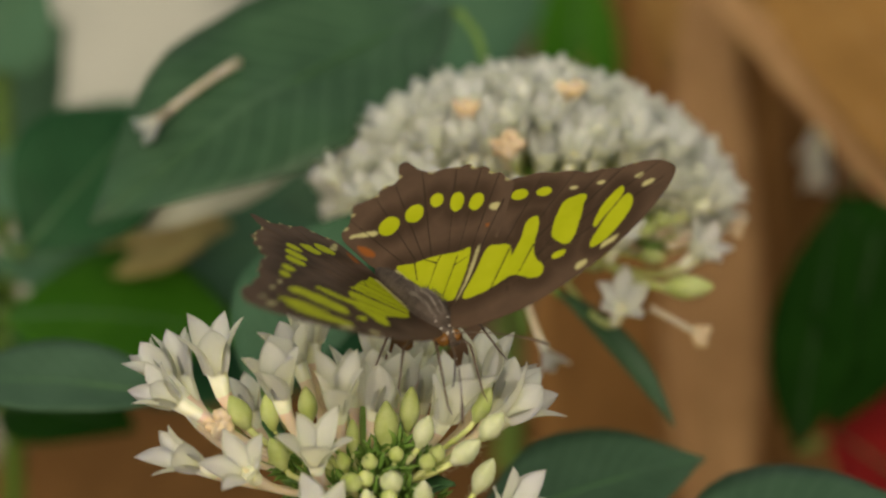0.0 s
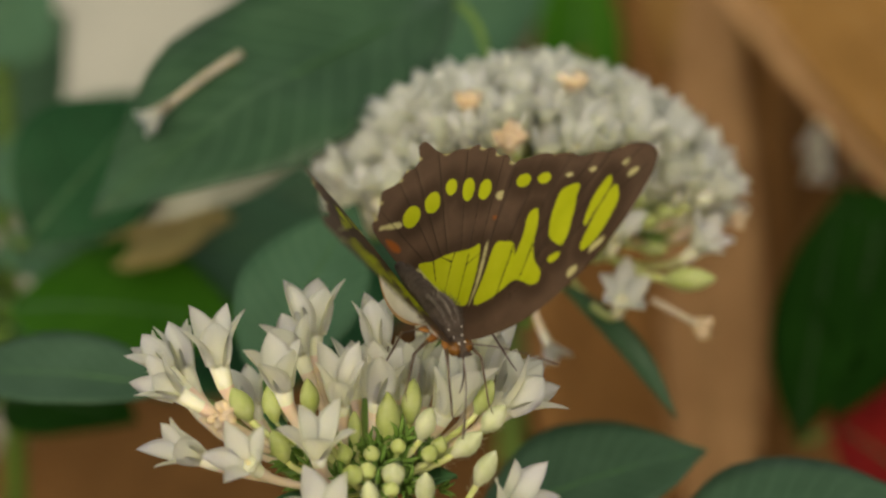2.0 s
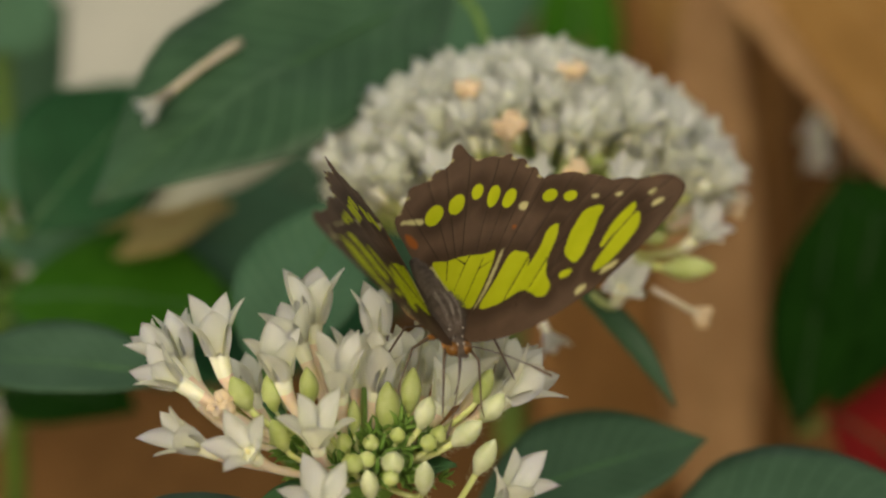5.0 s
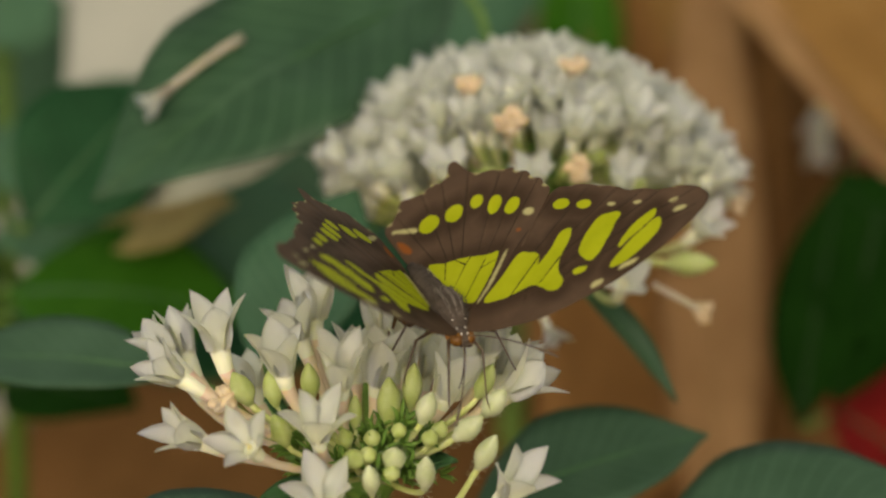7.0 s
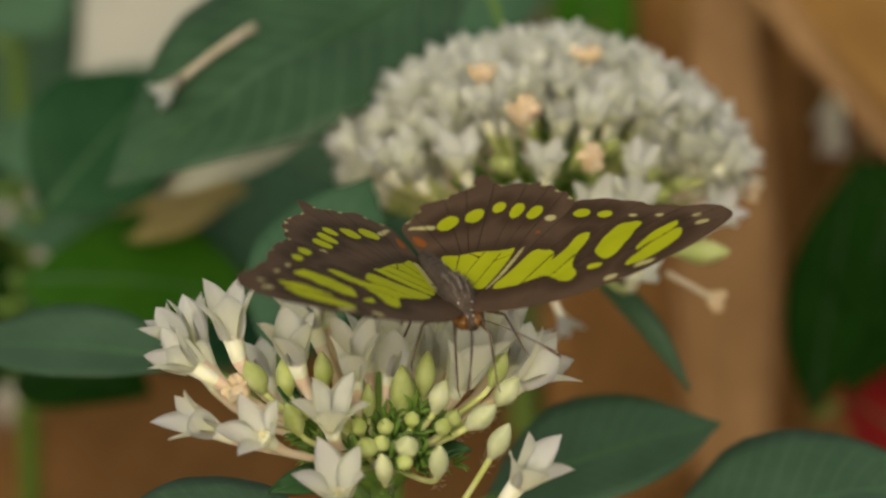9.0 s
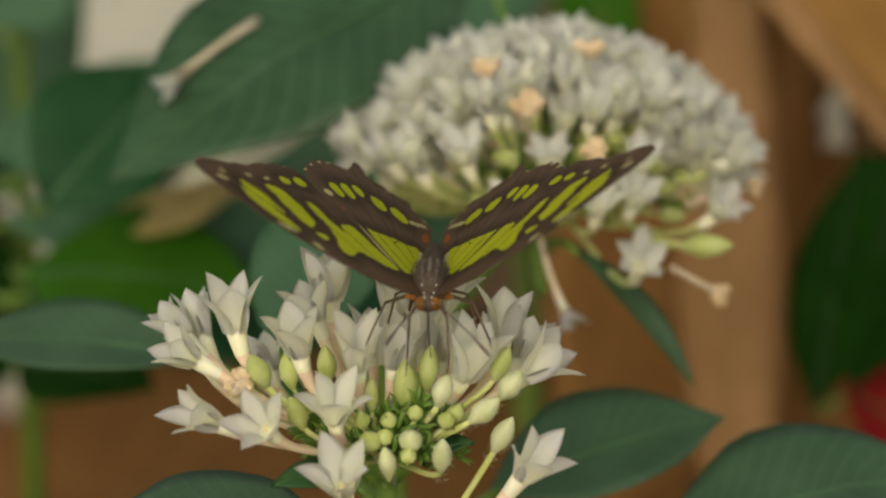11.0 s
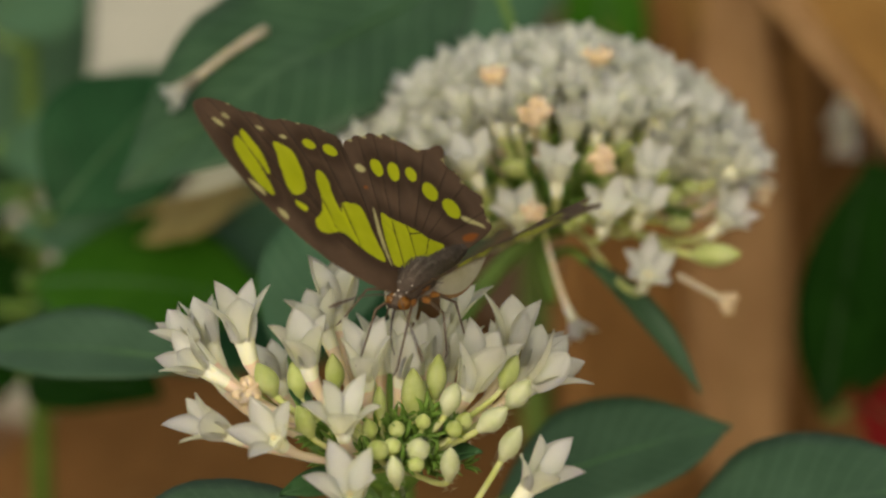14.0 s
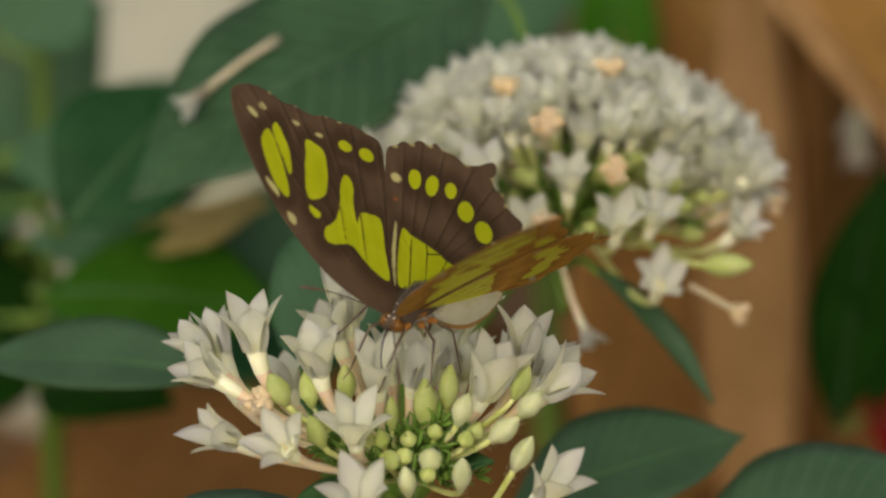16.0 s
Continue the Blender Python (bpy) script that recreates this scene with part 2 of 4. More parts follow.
def tube_data(points, radii, sides=8, cap=True, lobes=0.0):
    """Verts and faces of a tube along points."""
    pts = [Vector(p) for p in points]
    verts, faces = [], []
    ref = Vector((0.31, 0.77, 0.55))
    n = len(pts)
    for i, p in enumerate(pts):
        d = (pts[min(i + 1, n - 1)] - pts[max(i - 1, 0)]).normalized()
        s = d.cross(ref).normalized()
        u = s.cross(d)
        for k in range(sides):
            a = 2 * math.pi * k / sides
            r = radii[i] * (1 + lobes * math.cos(5 * a))
            verts.append(p + (s * math.cos(a) + u * math.sin(a)) * r)
    for i in range(n - 1):
        for k in range(sides):
            k2 = (k + 1) % sides
            faces.append((i * sides + k, i * sides + k2, (i + 1) * sides + k2, (i + 1) * sides + k))
    if cap:
        faces.append(tuple(range(sides - 1, -1, -1)))
        faces.append(tuple(range((n - 1) * sides, n * sides)))
    return verts, faces


def joined(pieces):
    verts, faces = [], []
    for v, f in pieces:
        o = len(verts)
        verts += v
        faces += [tuple(i + o for i in q) for q in f]
    return verts, faces


def bezier(p0, p1, p2, p3, n):
    out = []
    for i in range(n + 1):
        t = i / n
        out.append(p0 * (1 - t) ** 3 + p1 * 3 * t * (1 - t) ** 2 + p2 * 3 * t * t * (1 - t) + p3 * t ** 3)
    return out


def turned(n, spin=0.0):
    """A turn that takes +Z to n, spun about it."""
    return n.to_track_quat("Z", "Y").to_matrix().to_4x4() @ Matrix.Rotation(spin, 4, "Z")


# ---- ground ----
def ground():
    n, size = 60, 60.0
    verts, faces = [], []
    for j in range(n + 1):
        for i in range(n + 1):
            u, v = i / n * 2 - 1, j / n * 2 - 1
            x, y = size * u ** 3 * abs(u), size * v ** 3 * abs(v)
            h = 0.03 * noise.noise(Vector((x * 2.1, y * 2.1, 0))) if abs(x) < 6 and abs(y) < 6 else 0
            verts.append((x, y, h))
    for j in range(n):
        for i in range(n):
            a = j * (n + 1) + i
            faces.append((a, a + 1, a + n + 2, a + n + 1))
    ob = new("ground", mesh_from("ground", verts, faces, [SOIL]))
    tagged(ob, "brown bark mulch and bare soil of a planting bed", "ground", kind="structure")


ground()


# ---- leaves and stems ----
RIB = simple("leaf_rib", (0.03, 0.095, 0.04), (0.045, 0.12, 0.05), 200, 0.55)
DRY_RIB = simple("dry_leaf_rib", (0.2, 0.12, 0.05), (0.3, 0.19, 0.09), 200, 0.7)
# rib darkened with the leaf that has shade in its colour
SHADED_RIB = simple("shade_toned_rib", (0.006, 0.028, 0.005), (0.01, 0.038, 0.008), 200, 0.6)
RIBS = {m.name: DRY_RIB for m in (PALE_LEAF, TAN_LEAF, ROSY_LEAF, AMBER_LEAF, OLIVE_LEAF, BROWN_LEAF, DARK_BROWN_LEAF)}
RIBS[LEAF_SHADED.name] = SHADED_RIB
LEAF_AT = (0, 0.05, 0.12, 0.2, 0.3, 0.4, 0.5, 0.6, 0.7, 0.8, 0.88, 0.95, 1.0)
LEAF_HALF = (0.02, 0.2, 0.46, 0.68, 0.88, 0.98, 1.0, 0.94, 0.8, 0.58, 0.35, 0.13, 0.0)


def blade_mesh(length, width, sag=0.1, cup=0.15, curl=0.0, material=None, ripple=0.02, fat=0.0, rows=28, cols=8):
    """A leaf blade along +X from its stalk, its upper side +Z, with a folded midrib, raised quilting between the veins and two sides."""
    verts, uvs, faces = [], [], []
    for side in (1, -1):
        for i in range(rows + 1):
            s = i / rows
            half = width * 0.5 * float(np.interp(s + fat * math.sin(math.pi * s), LEAF_AT, LEAF_HALF)) + 0.0003
            z0 = -sag * length * s * s + 0.04 * length * math.sin(s * 3)
            for j in range(cols + 1):
                w = j / cols * 2 - 1
                quilt = ripple * width * 0.25 * math.sin((s - 0.22 * abs(w)) * math.pi / 0.036) * abs(w) * (1 - abs(w))
                wave = ripple * width * noise.noise(Vector((s * 5 + length * 90, w * 1.2, width * 70)))
                z = z0 + cup * half * abs(w) ** 1.3 + curl * half * w + quilt + wave
                verts.append((s * length, w * half, z + side * 0.00014))
                uvs.append((s, w))
    per = (rows + 1) * (cols + 1)
    for k, base in ((0, 0), (1, per)):
        for i in range(rows):
            for j in range(cols):
                a = base + i * (cols + 1) + j
                q = (a, a + cols + 1, a + cols + 2, a + 1)
                faces.append(q if k == 0 else q[::-1])
    for i in range(rows):
        for j in (0, cols):
            a = i * (cols + 1) + j
            q = (a, a + cols + 1, a + cols + 1 + per, a + per)
            faces.append(q[::-1] if j == 0 else q)
    return mesh_from("leaf", verts, faces, [material], uvs=uvs)


def leaf(plant, base, tip, width, facing, material, name="leaf", label="", stalk=None, **shape):
    """A leaf of a plant from base to tip (world places), its upper side turned to facing."""
    x = (tip - base)
    length = x.length
    x.normalize()
    z = (facing - x * facing.dot(x)).normalized()
    y = z.cross(x)
    m = Matrix.Translation(base - plant.location) @ Matrix((x, y, z)).transposed().to_4x4()
    ob = part(name, blade_mesh(length, width * 0.001, material=material, **shape), plant, label, m)
    sag = shape.get("sag", 0.1)
    line = []
    for i in range(17):
        k = 0.02 + 0.94 * i / 16
        line.append(Vector((k * length, 0, -sag * length * k * k + 0.04 * length * math.sin(k * 3) + 0.0001)))
    v, f = tube_data(line, [0.0007 - 0.0005 * i / 16 for i in range(17)], 6)
    part("midrib", mesh_from("midrib", v, f, [RIBS.get(material.name, RIB)]), ob)
    if stalk is not None:
        s = m.inverted() @ (stalk - plant.location)
        pts = bezier(Vector((length * 0.04, 0, 0)), Vector((-0.15 * length, 0, 0)), s.lerp(Vector(), 0.3), s, 8)
        v, f = tube_data(pts, [0.0009 + 0.0003 * i / 8 for i in range(9)], 8)
        part("leaf_stalk", mesh_from("leaf_stalk", v, f, [STEM]), ob)
    return ob


def stem(plant, points, r0, r1, material=STEM, name="stem"):
    n = len(points)
    pts = []
    for i in range(n - 1):
        a, b = points[i], points[i + 1]
        t0 = (points[i + 1] - points[max(i - 1, 0)]) * 0.25
        t1 = (points[min(i + 2, n - 1)] - points[i]) * 0.25
        pts += bezier(a, a + t0, b - t1, b, 8)[: 8 if i < n - 2 else 9]
    pts = [p - plant.location for p in pts]
    k = len(pts) - 1
    v, f = tube_data(pts, [r0 + (r1 - r0) * i / k for i in range(k + 1)], 10)
    return part(name, mesh_from(name, v, f, [material]), plant)


# ---- florets ----
PETAL_AT = (0, 0.15, 0.32, 0.48, 0.64, 0.79, 0.91, 1.0)
PETAL_HALF = (0.7, 0.87, 0.98, 1.0, 0.9, 0.66, 0.35, 0.02)


def petal_mesh(length=0.0088, width=0.0042, curl=0.16, cupped=0.3, tip=1.1):
    """A pointed petal along +Z from its base, its inner side turned to -X; it curls outward to +X."""
    rows, cols = 10, 6
    verts, uvs, faces = [], [], []
    for side in (1, -1):
        for i in range(rows + 1):
            s = i / rows
            half = width * 0.5 * float(np.interp(s, PETAL_AT, PETAL_HALF)) ** tip
            x0 = curl * length * (s ** 2.2) - 0.04 * length * math.sin(math.pi * s)
            for j in range(cols + 1):
                w = j / cols * 2 - 1
                x = x0 - cupped * half * w * w + 0.00004 * math.cos(3 * math.pi * w)
                thick = 0.0002 * (1 - 0.6 * s) * max(0.12, 1 - w * w) ** 0.5
                verts.append((x - side * thick, w * half, s * length))
                uvs.append((s, w))
    per = (rows + 1) * (cols + 1)
    for k, base in ((0, 0), (1, per)):
        for i in range(rows):
            for j in range(cols):
                a = base + i * (cols + 1) + j
                q = (a, a + 1, a + cols + 2, a + cols + 1)
                faces.append(q[::-1] if k == 0 else q)
    for i in range(rows):
        for j in (0, cols):
            a = i * (cols + 1) + j
            q = (a, a + cols + 1, a + cols + 1 + per, a + per)
            faces.append(q if j == 0 else q[::-1])
    for i in (0, rows):
        for j in range(cols):
            a = i * (cols + 1) + j
            q = (a, a + 1, a + 1 + per, a + per)
            faces.append(q[::-1] if i == 0 else q)
    return mesh_from("petal", verts, faces, [PETAL], uvs=uvs)


PETALS = [petal_mesh(0.0088, 0.0049, 0.05, 0.24, 1.05), petal_mesh(0.0093, 0.0046, 0.09, 0.28, 1.15), petal_mesh(0.0085, 0.0051, 0.02, 0.3, 1.0), petal_mesh(0.009, 0.0048, 0.13, 0.24, 1.1), petal_mesh(0.0095, 0.0047, 0.06, 0.34, 1.1)]
BROAD = [petal_mesh(0.0088, 0.0056, 0.05, 0.24, 1.05), petal_mesh(0.0094, 0.0052, 0.1, 0.26, 1.15), petal_mesh(0.0084, 0.0057, 0.03, 0.28, 1.05)]


def stamen_mesh():
    pieces = []
    for k in range(5):
        a = 2 * math.pi * k / 5 + 0.6
        d = Vector((math.cos(a), math.sin(a), 0)) * 0.0005
        pieces.append(tube_data([d * 0.6, d + Vector((0, 0, 0.0009)), d * 1.2 + Vector((0, 0, 0.0016))], [0.00008, 0.0002, 0.0001], 5))
    pieces.append(tube_data([Vector((0, 0, -0.001)), Vector((0, 0, 0.001)), Vector((0, 0, 0.0024))], [0.00012, 0.00012, 0.0002], 5))
    v, f = joined(pieces)
    return mesh_from("stamen", v, f, [STAMEN])


STAMENS = stamen_mesh()
rng = random.Random(7)


def open_petals(floret, mouth, n, opening, size, count=5, spin=None, petals=PETALS):
    """Petals and stamens about the mouth of a floret; opening: degrees from closed to flat."""
    m = Matrix.Translation(mouth) @ turned(n, rng.uniform(0, 6.28) if spin is None else radians(spin))
    for k in range(count):
        tilt = radians(opening + 3 + rng.uniform(-7, 8))
        p = m @ Matrix.Rotation(2 * math.pi * (k + rng.uniform(-0.06, 0.06)) / count, 4, "Z") @ Matrix.Translation((0.0013 * size, 0, -0.0006))
        p = p @ Matrix.Rotation(tilt, 4, "Y") @ Matrix.Rotation(rng.uniform(-0.2, 0.2), 4, "Z") @ Matrix.Scale(size * rng.uniform(0.93, 1.07), 4)
        part("petal", rng.choice(petals), floret, "", p)
    part("stamen", STAMENS, floret, "", m @ Matrix.Scale(size * 0.8, 4))


def floret(head, mouth, facing, opening, size=1.0, root=None, material=None, spin=None, bend=0.5, petals=PETALS):
    """A long-tubed floret from its root on the head to its mouth (world places)."""
    o = head.location
    n = facing.normalized()
    root = root if root is not None else o
    length = (mouth - root).length
    pts = bezier(root - o, root - o + (mouth - root) * 0.25, mouth - o - n * length * bend, mouth - o, 9)
    rad = [0.0012, 0.0009, 0.00072, 0.00066, 0.00066, 0.0007, 0.00078, 0.00095, 0.00125, 0.00165]
    v, f = tube_data(pts, [r * size for r in rad], 10, lobes=0.05)
    slots = [0 if i < 40 else 1 if i < 80 else 2 for i in range(len(f))]
    uvs = [(0.3, 0.0)] * len(v)
    ob = part("floret", mesh_from("floret", v, f, [TUBE_GREEN, material or TUBE, PETAL], uvs=uvs, slots=slots), head)
    open_petals(ob, mouth - o, n, opening, size, spin=spin, petals=petals)
    return ob


def bud(head, place, axis, length, width, material, root=None):
    """A closed bud with five rounded ribs on its tube."""
    o = head.location
    ax = axis.normalized()
    L = length * 0.001
    prof = [(0.0, 0.36), (0.1, 0.5), (0.22, 0.8), (0.38, 1.0), (0.55, 0.98), (0.72, 0.8), (0.86, 0.5), (0.95, 0.25), (1.0, 0.06)]
    start = place - ax * L * 0.5
    pts = [start + ax * L * s - o for s, _ in prof]
    v, f = tube_data(pts, [r * width * 0.0006 for _, r in prof], 15, lobes=0.05)
    ob = part("bud", mesh_from("bud", v, f, [material]), head)
    if root is not None:
        pts = bezier(root - o, root - o + ax * L * 0.2, start - o - ax * L * 0.5, start - o + ax * L * 0.08, 8)
        v, f = tube_data(pts, [width * 0.0005 * (0.42 - 0.008 * i) for i in range(9)], 8)
        part("tube", mesh_from("tube", v, f, [TUBE_GREEN]), ob)
    if material is BUD_WHITE:
        hairs = []
        side = ax.cross(Vector((0.3, 0.5, 0.8))).normalized()
        for k in range(60):
            q, a = rng.uniform(-0.4, 0.85), rng.uniform(0, 6.283)
            d = Matrix.Rotation(a, 3, ax) @ side
            r = width * 0.0006 * float(np.interp(q, [u for u, _ in prof], [w for _, w in prof]))
            p = start - o + ax * L * q + d * r * 0.95
            hairs.append(tube_data([p, p + d * 0.0006 + ax * 0.0001, p + d * 0.001 + ax * 0.0003], [0.00004, 0.00003, 0.00001], 3, cap=False))
        v, f = joined(hairs)
        part("hair", mesh_from("hair", v, f, [BUD_WHITE]), ob)
    return ob


def sepal_mesh():
    pieces = []
    for k in range(5):
        a = 2 * math.pi * k / 5
        d = Vector((math.cos(a), math.sin(a), 0))
        t = Vector((-math.sin(a), math.cos(a), 0))
        pts = [d * 0.0006, d * 0.0012 + Vector((0, 0, 0.0014)), d * 0.0021 + Vector((0, 0, 0.0028)), d * 0.0034 + Vector((0, 0, 0.0036))]
        pieces.append(tube_data(pts, [0.0004, 0.00055, 0.0004, 0.00005], 6))
    v, f = joined(pieces)
    return mesh_from("calyx", v, f, [SEPAL])


SEPALS = sepal_mesh()


def calyx(head, place, axis, size=1.0):
    part("calyx", SEPALS, head, "", Matrix.Translation(place - head.location) @ turned(axis.normalized(), rng.uniform(0, 6)) @ Matrix.Scale(size, 4))


def wilted(head, place, facing, size):
    """A spent floret: a shrunken, crumpled knot with a few curled lobes."""
    m = Matrix.Translation(place - head.location) @ turned(facing.normalized(), rng.uniform(0, 6))
    seed = Vector((rng.uniform(0, 9), rng.uniform(0, 9), rng.uniform(0, 9)))
    verts, faces = [], []
    rows, cols = 12, 18
    for i in range(rows + 1):
        for j in range(cols):
            th, ph = math.pi * i / rows, 2 * math.pi * j / cols
            d = Vector((math.sin(th) * math.cos(ph), math.sin(th) * math.sin(ph), math.cos(th)))
            k = 1 + 0.75 * noise.noise(d * 1.9 + seed) + 0.35 * abs(noise.noise(d * 5 + seed)) + 0.16 * math.cos(5 * ph) * math.sin(th)
            verts.append(m @ (Vector((d.x, d.y, d.z * 0.75)) * k * 0.0017 * size))
    for i in range(rows):
        for j in range(cols):
            faces.append((i * cols + j, (i + 1) * cols + j, (i + 1) * cols + (j + 1) % cols, i * cols + (j + 1) % cols))
    pieces = [(verts, faces)]
    for k in range(5):
        a, bend = 2 * math.pi * k / 5 + rng.uniform(-0.4, 0.4), rng.uniform(-1, 1)
        pts = []
        for i in range(5):
            q = i / 4
            w = Vector((math.cos(a + bend * q), math.sin(a + bend * q), 0.5 * math.sin(q * 2.8))) * (0.001 + 0.0017 * q)
            pts.append(m @ (w * size))
        pieces.append(tube_data(pts, [g * size * 0.001 for g in (0.8, 0.95, 0.9, 0.7, 0.3)], 6))
    v, f = joined(pieces)
    return part("wilted_floret", mesh_from("wilted_floret", v, f, [WILTED]), head, "spent crumpled peach-brown floret")


# ---- the flower head that the butterfly visits ----
front = thing("flower_cluster", "white star-flower cluster with green buds on a hairy stem", "flower", P(-14.6, -48.3, 6), "flower clusters")
HUB = front.location.copy()


def front_root(m, n):
    """Where a tube leaves the dense green middle."""
    d = (m - HUB)
    return HUB + d * 0.12 + V(0, 1, 0) * 0.001


LOW = HUB - UP * 0.02 + RIGHT * 0.006


def ff(place, facing, opening, size=1.0, material=None, spin=None, root=None, petals=PETALS):
    floret(front, place, facing, opening, size, root or front_root(place, facing), material, spin, petals=petals)


ff(P(-52.1, -23.7, 8), V(-.65, .7, .1), 14, 0.92)
ff(P(-49.3, -27.8, -2), V(-.75, .5, -.35), 19, 1.0)
ff(P(-48.8, -23.7, 12), V(-.3, .95, .1), 11, 1.02)
ff(P(-41.9, -22.2, 0), V(-.15, .95, -.3), 12, 1.22)
ff(P(-29.9, -26.4, -4), V(-.12, .85, -.5), 14, 1.18, petals=BROAD)
ff(P(-27.4, -20.9, 10), V(-.35, .9, -.1), 18, 1.08)
ff(P(-25.0, -17.1, 14), V(.02, 1, -.1), 12, 1.25, petals=BROAD)
ff(P(-19.1, -28.7, -7), V(0, .84, -.52), 16, 1.18, None, 54)
ff(P(-12.4, -28.9, 0), V(.15, .93, -.25), 11, 1.16, petals=BROAD)
ff(P(-12.6, -19.1, 10), V(-.05, 1, -.1), 10, 1.12, petals=BROAD)
ff(P(-3.8, -19.4, 12), V(.3, .95, 0), 14, 1.05)
ff(P(-6.9, -25.8, 8), V(.05, .98, -.1), 10, 0.95)
ff(P(7.9, -24.1, 10), V(.15, .95, 0), 13, 1.2, petals=BROAD)
ff(P(0.3, -30.7, -1), V(.35, .85, -.38), 14, 1.33, petals=BROAD)
ff(P(12.2, -30.3, 0), V(.75, .6, -.3), 15, 1.2)
ff(P(-23.0, -38.1, -12), V(0, .78, -.62), 22, 1.13, None, 54)
ff(P(-45.3, -39.1, -6), V(-.8, .42, -.45), 18, 1.08)
ff(P(-35.3, -40.3, -12), V(-.3, .45, -.8), 30, 1.0, None, 57)
ff(P(-21.5, -50.8, -14), V(-.1, .7, -.7), 24, 1.15, None, 54, root=LOW)
ff(P(11.2, -48.5, -10), V(.45, .65, -.55), 18, 1.13, root=LOW)
KEPT = rng.getstate()
ff(P(-49.0, -28.6, 15), V(-.5, .85, -.05), 13, 0.95)
ff(P(-17.0, -27.0, 16), V(0, 1, -.1), 12, 1.0)
ff(P(-8.3, -27.1, 18), V(.1, 1, 0), 13, 1.0)
ff(P(-3.7, -28.0, 14), V(.1, .95, -.2), 14, 1.0)
ff(P(5.9, -28.6, 16), V(.2, .95, 0), 14, 1.05)
ff(P(11.2, -28.0, 14), V(.45, .9, 0), 14, 1.05)
ff(P(-36.3, -30.4, 16), V(-.25, .95, 0), 11, 0.9)
ff(P(-22.9, -29.4, 16), V(0, 1, 0), 11, 0.9)
for place, axis, length, width in ((P(-30.9, -31.8, 4), V(-.2, 1, 0), 7.5, 2.8), (P(-18.8, -31.8, 4), V(-.1, 1, 0), 7.0, 2.6), (P(-8.8, -34.0, 2), V(.1, 1, 0), 7.5, 2.8), (P(-2.0, -33.3, 4), V(.2, 1, 0), 7.0, 2.6)):
    bud(front, place, axis, length, width, BUD_WHITE, front_root(place, axis))
rng.setstate(KEPT)

for place, axis, length, width, kind in (
        (P(-3.4, -33.1, -9), V(.3, .9, -.3), 6.5, 3.2, BUD_WHITE),
        (P(9.0, -32.3, -6), V(.6, .75, -.25), 6.5, 3.4, BUD_WHITE),
        (P(4.2, -36.8, -9), V(.75, .6, -.3), 7.0, 3.4, BUD_WHITE),
        (P(-3.6, -44.7, -13), V(.05, .9, -.45), 7.0, 3.0, BUD_WHITE),
        (P(-13.5, -45.9, -14), V(-.1, .85, -.5), 6.5, 2.8, BUD_WHITE),
        (P(-9.3, -42.0, -12), V(.1, .7, -.7), 4.6, 3.6, BUD_WHITE),
        (P(-16.6, -42.2, -12), V(-.1, .7, -.7), 4.2, 3.4, BUD_GREEN),
        (P(-30.1, -37.3, -8), V(-.4, .9, -.2), 6.5, 3.0, BUD_GREEN),
        (P(-37.3, -29.8, -5), V(-.45, .85, -.2), 7.0, 3.6, BUD_GREEN)):
    bud(front, place, axis, length, width, kind, front_root(place, axis))
bud(front, P(7.5, -41.1, -10), V(.45, .85, -.3), 7.5, 3.2, BUD_WHITE, LOW)
for place, axis, length, width in (
        (P(-10.4, -32.4, -4), V(0, 1, -.1), 9.5, 3.8), (P(-6.1, -29.4, -2), V(.1, 1, -.1), 8.5, 3.2), (P(-24.9, -28.6, -3), V(-.1, 1, -.1), 7.0, 3.0),
        (P(-31.9, -30.0, -2), V(-.2, 1, 0), 7.0, 3.0), (P(-16.5, -34.1, -6), V(0, 1, -.2), 6.5, 2.2), (P(-13.3, -38.6, -9), V(0, .9, -.4), 3.4, 2.6),
        (P(-14.0, -41.5, -11), V(.1, .8, -.6), 3.4, 2.8), (P(-8.5, -37.3, -8), V(.1, .9, -.4), 3.2, 2.4), (P(-2.8, -38.6, -9), V(.2, .9, -.4), 3.6, 2.6),
        (P(-1.0, -37.2, -7), V(.3, .9, -.3), 3.6, 2.6), (P(-18.2, -38.6, -8), V(-.2, .9, -.4), 4.0, 2.4), (P(-9.7, -44.7, -13), V(.1, .8, -.6), 3.2, 2.6),
        (P(7.3, -28.6, -2), V(.4, .9, 0), 7.0, 3.0), (P(-18.8, -44.9, -13), V(-.2, .7, -.7), 3.0, 2.4)):
    bud(front, place, axis, length, width, BUD_GREEN, front_root(place, axis))
for k in range(70):
    a, r = rng.uniform(-1.35, 1.35), rng.uniform(5, 18)
    e = rng.uniform(0.15, 1.0)
    d = V(math.sin(a), e, -math.cos(a) * 0.75)
    calyx(front, HUB + d * r * 0.001, d, rng.uniform(0.7, 1.05))
wilted(front, P(-40.2, -32.3, -6), V(-.3, .5, -.8), 1.1)
stem(front, [Vector((0.004, 0.03, 0)), Vector((-0.006, 0.02, 0.3)), HUB + V(.05, -1, .1) * 0.05, HUB + V(0, 1, 0) * 0.002], 0.0035, 0.002)
v, f = tube_data([V(0, -1, 0) * 0.004, Vector((0, 0, 0)), V(0, 1, -.1) * 0.005, V(0, 1, -.1) * 0.008], [0.002, 0.006, 0.0045, 0.001], 12)
part("receptacle", mesh_from("receptacle", v, f, [SEPAL]), front)
leaf(front, P(5.9, -58.5, 70), P(54.2, -41.6, 78), 30, V(-.1, .75, -.65), LEAF_GREY, stalk=HUB - UP * 0.03, sag=0.06)
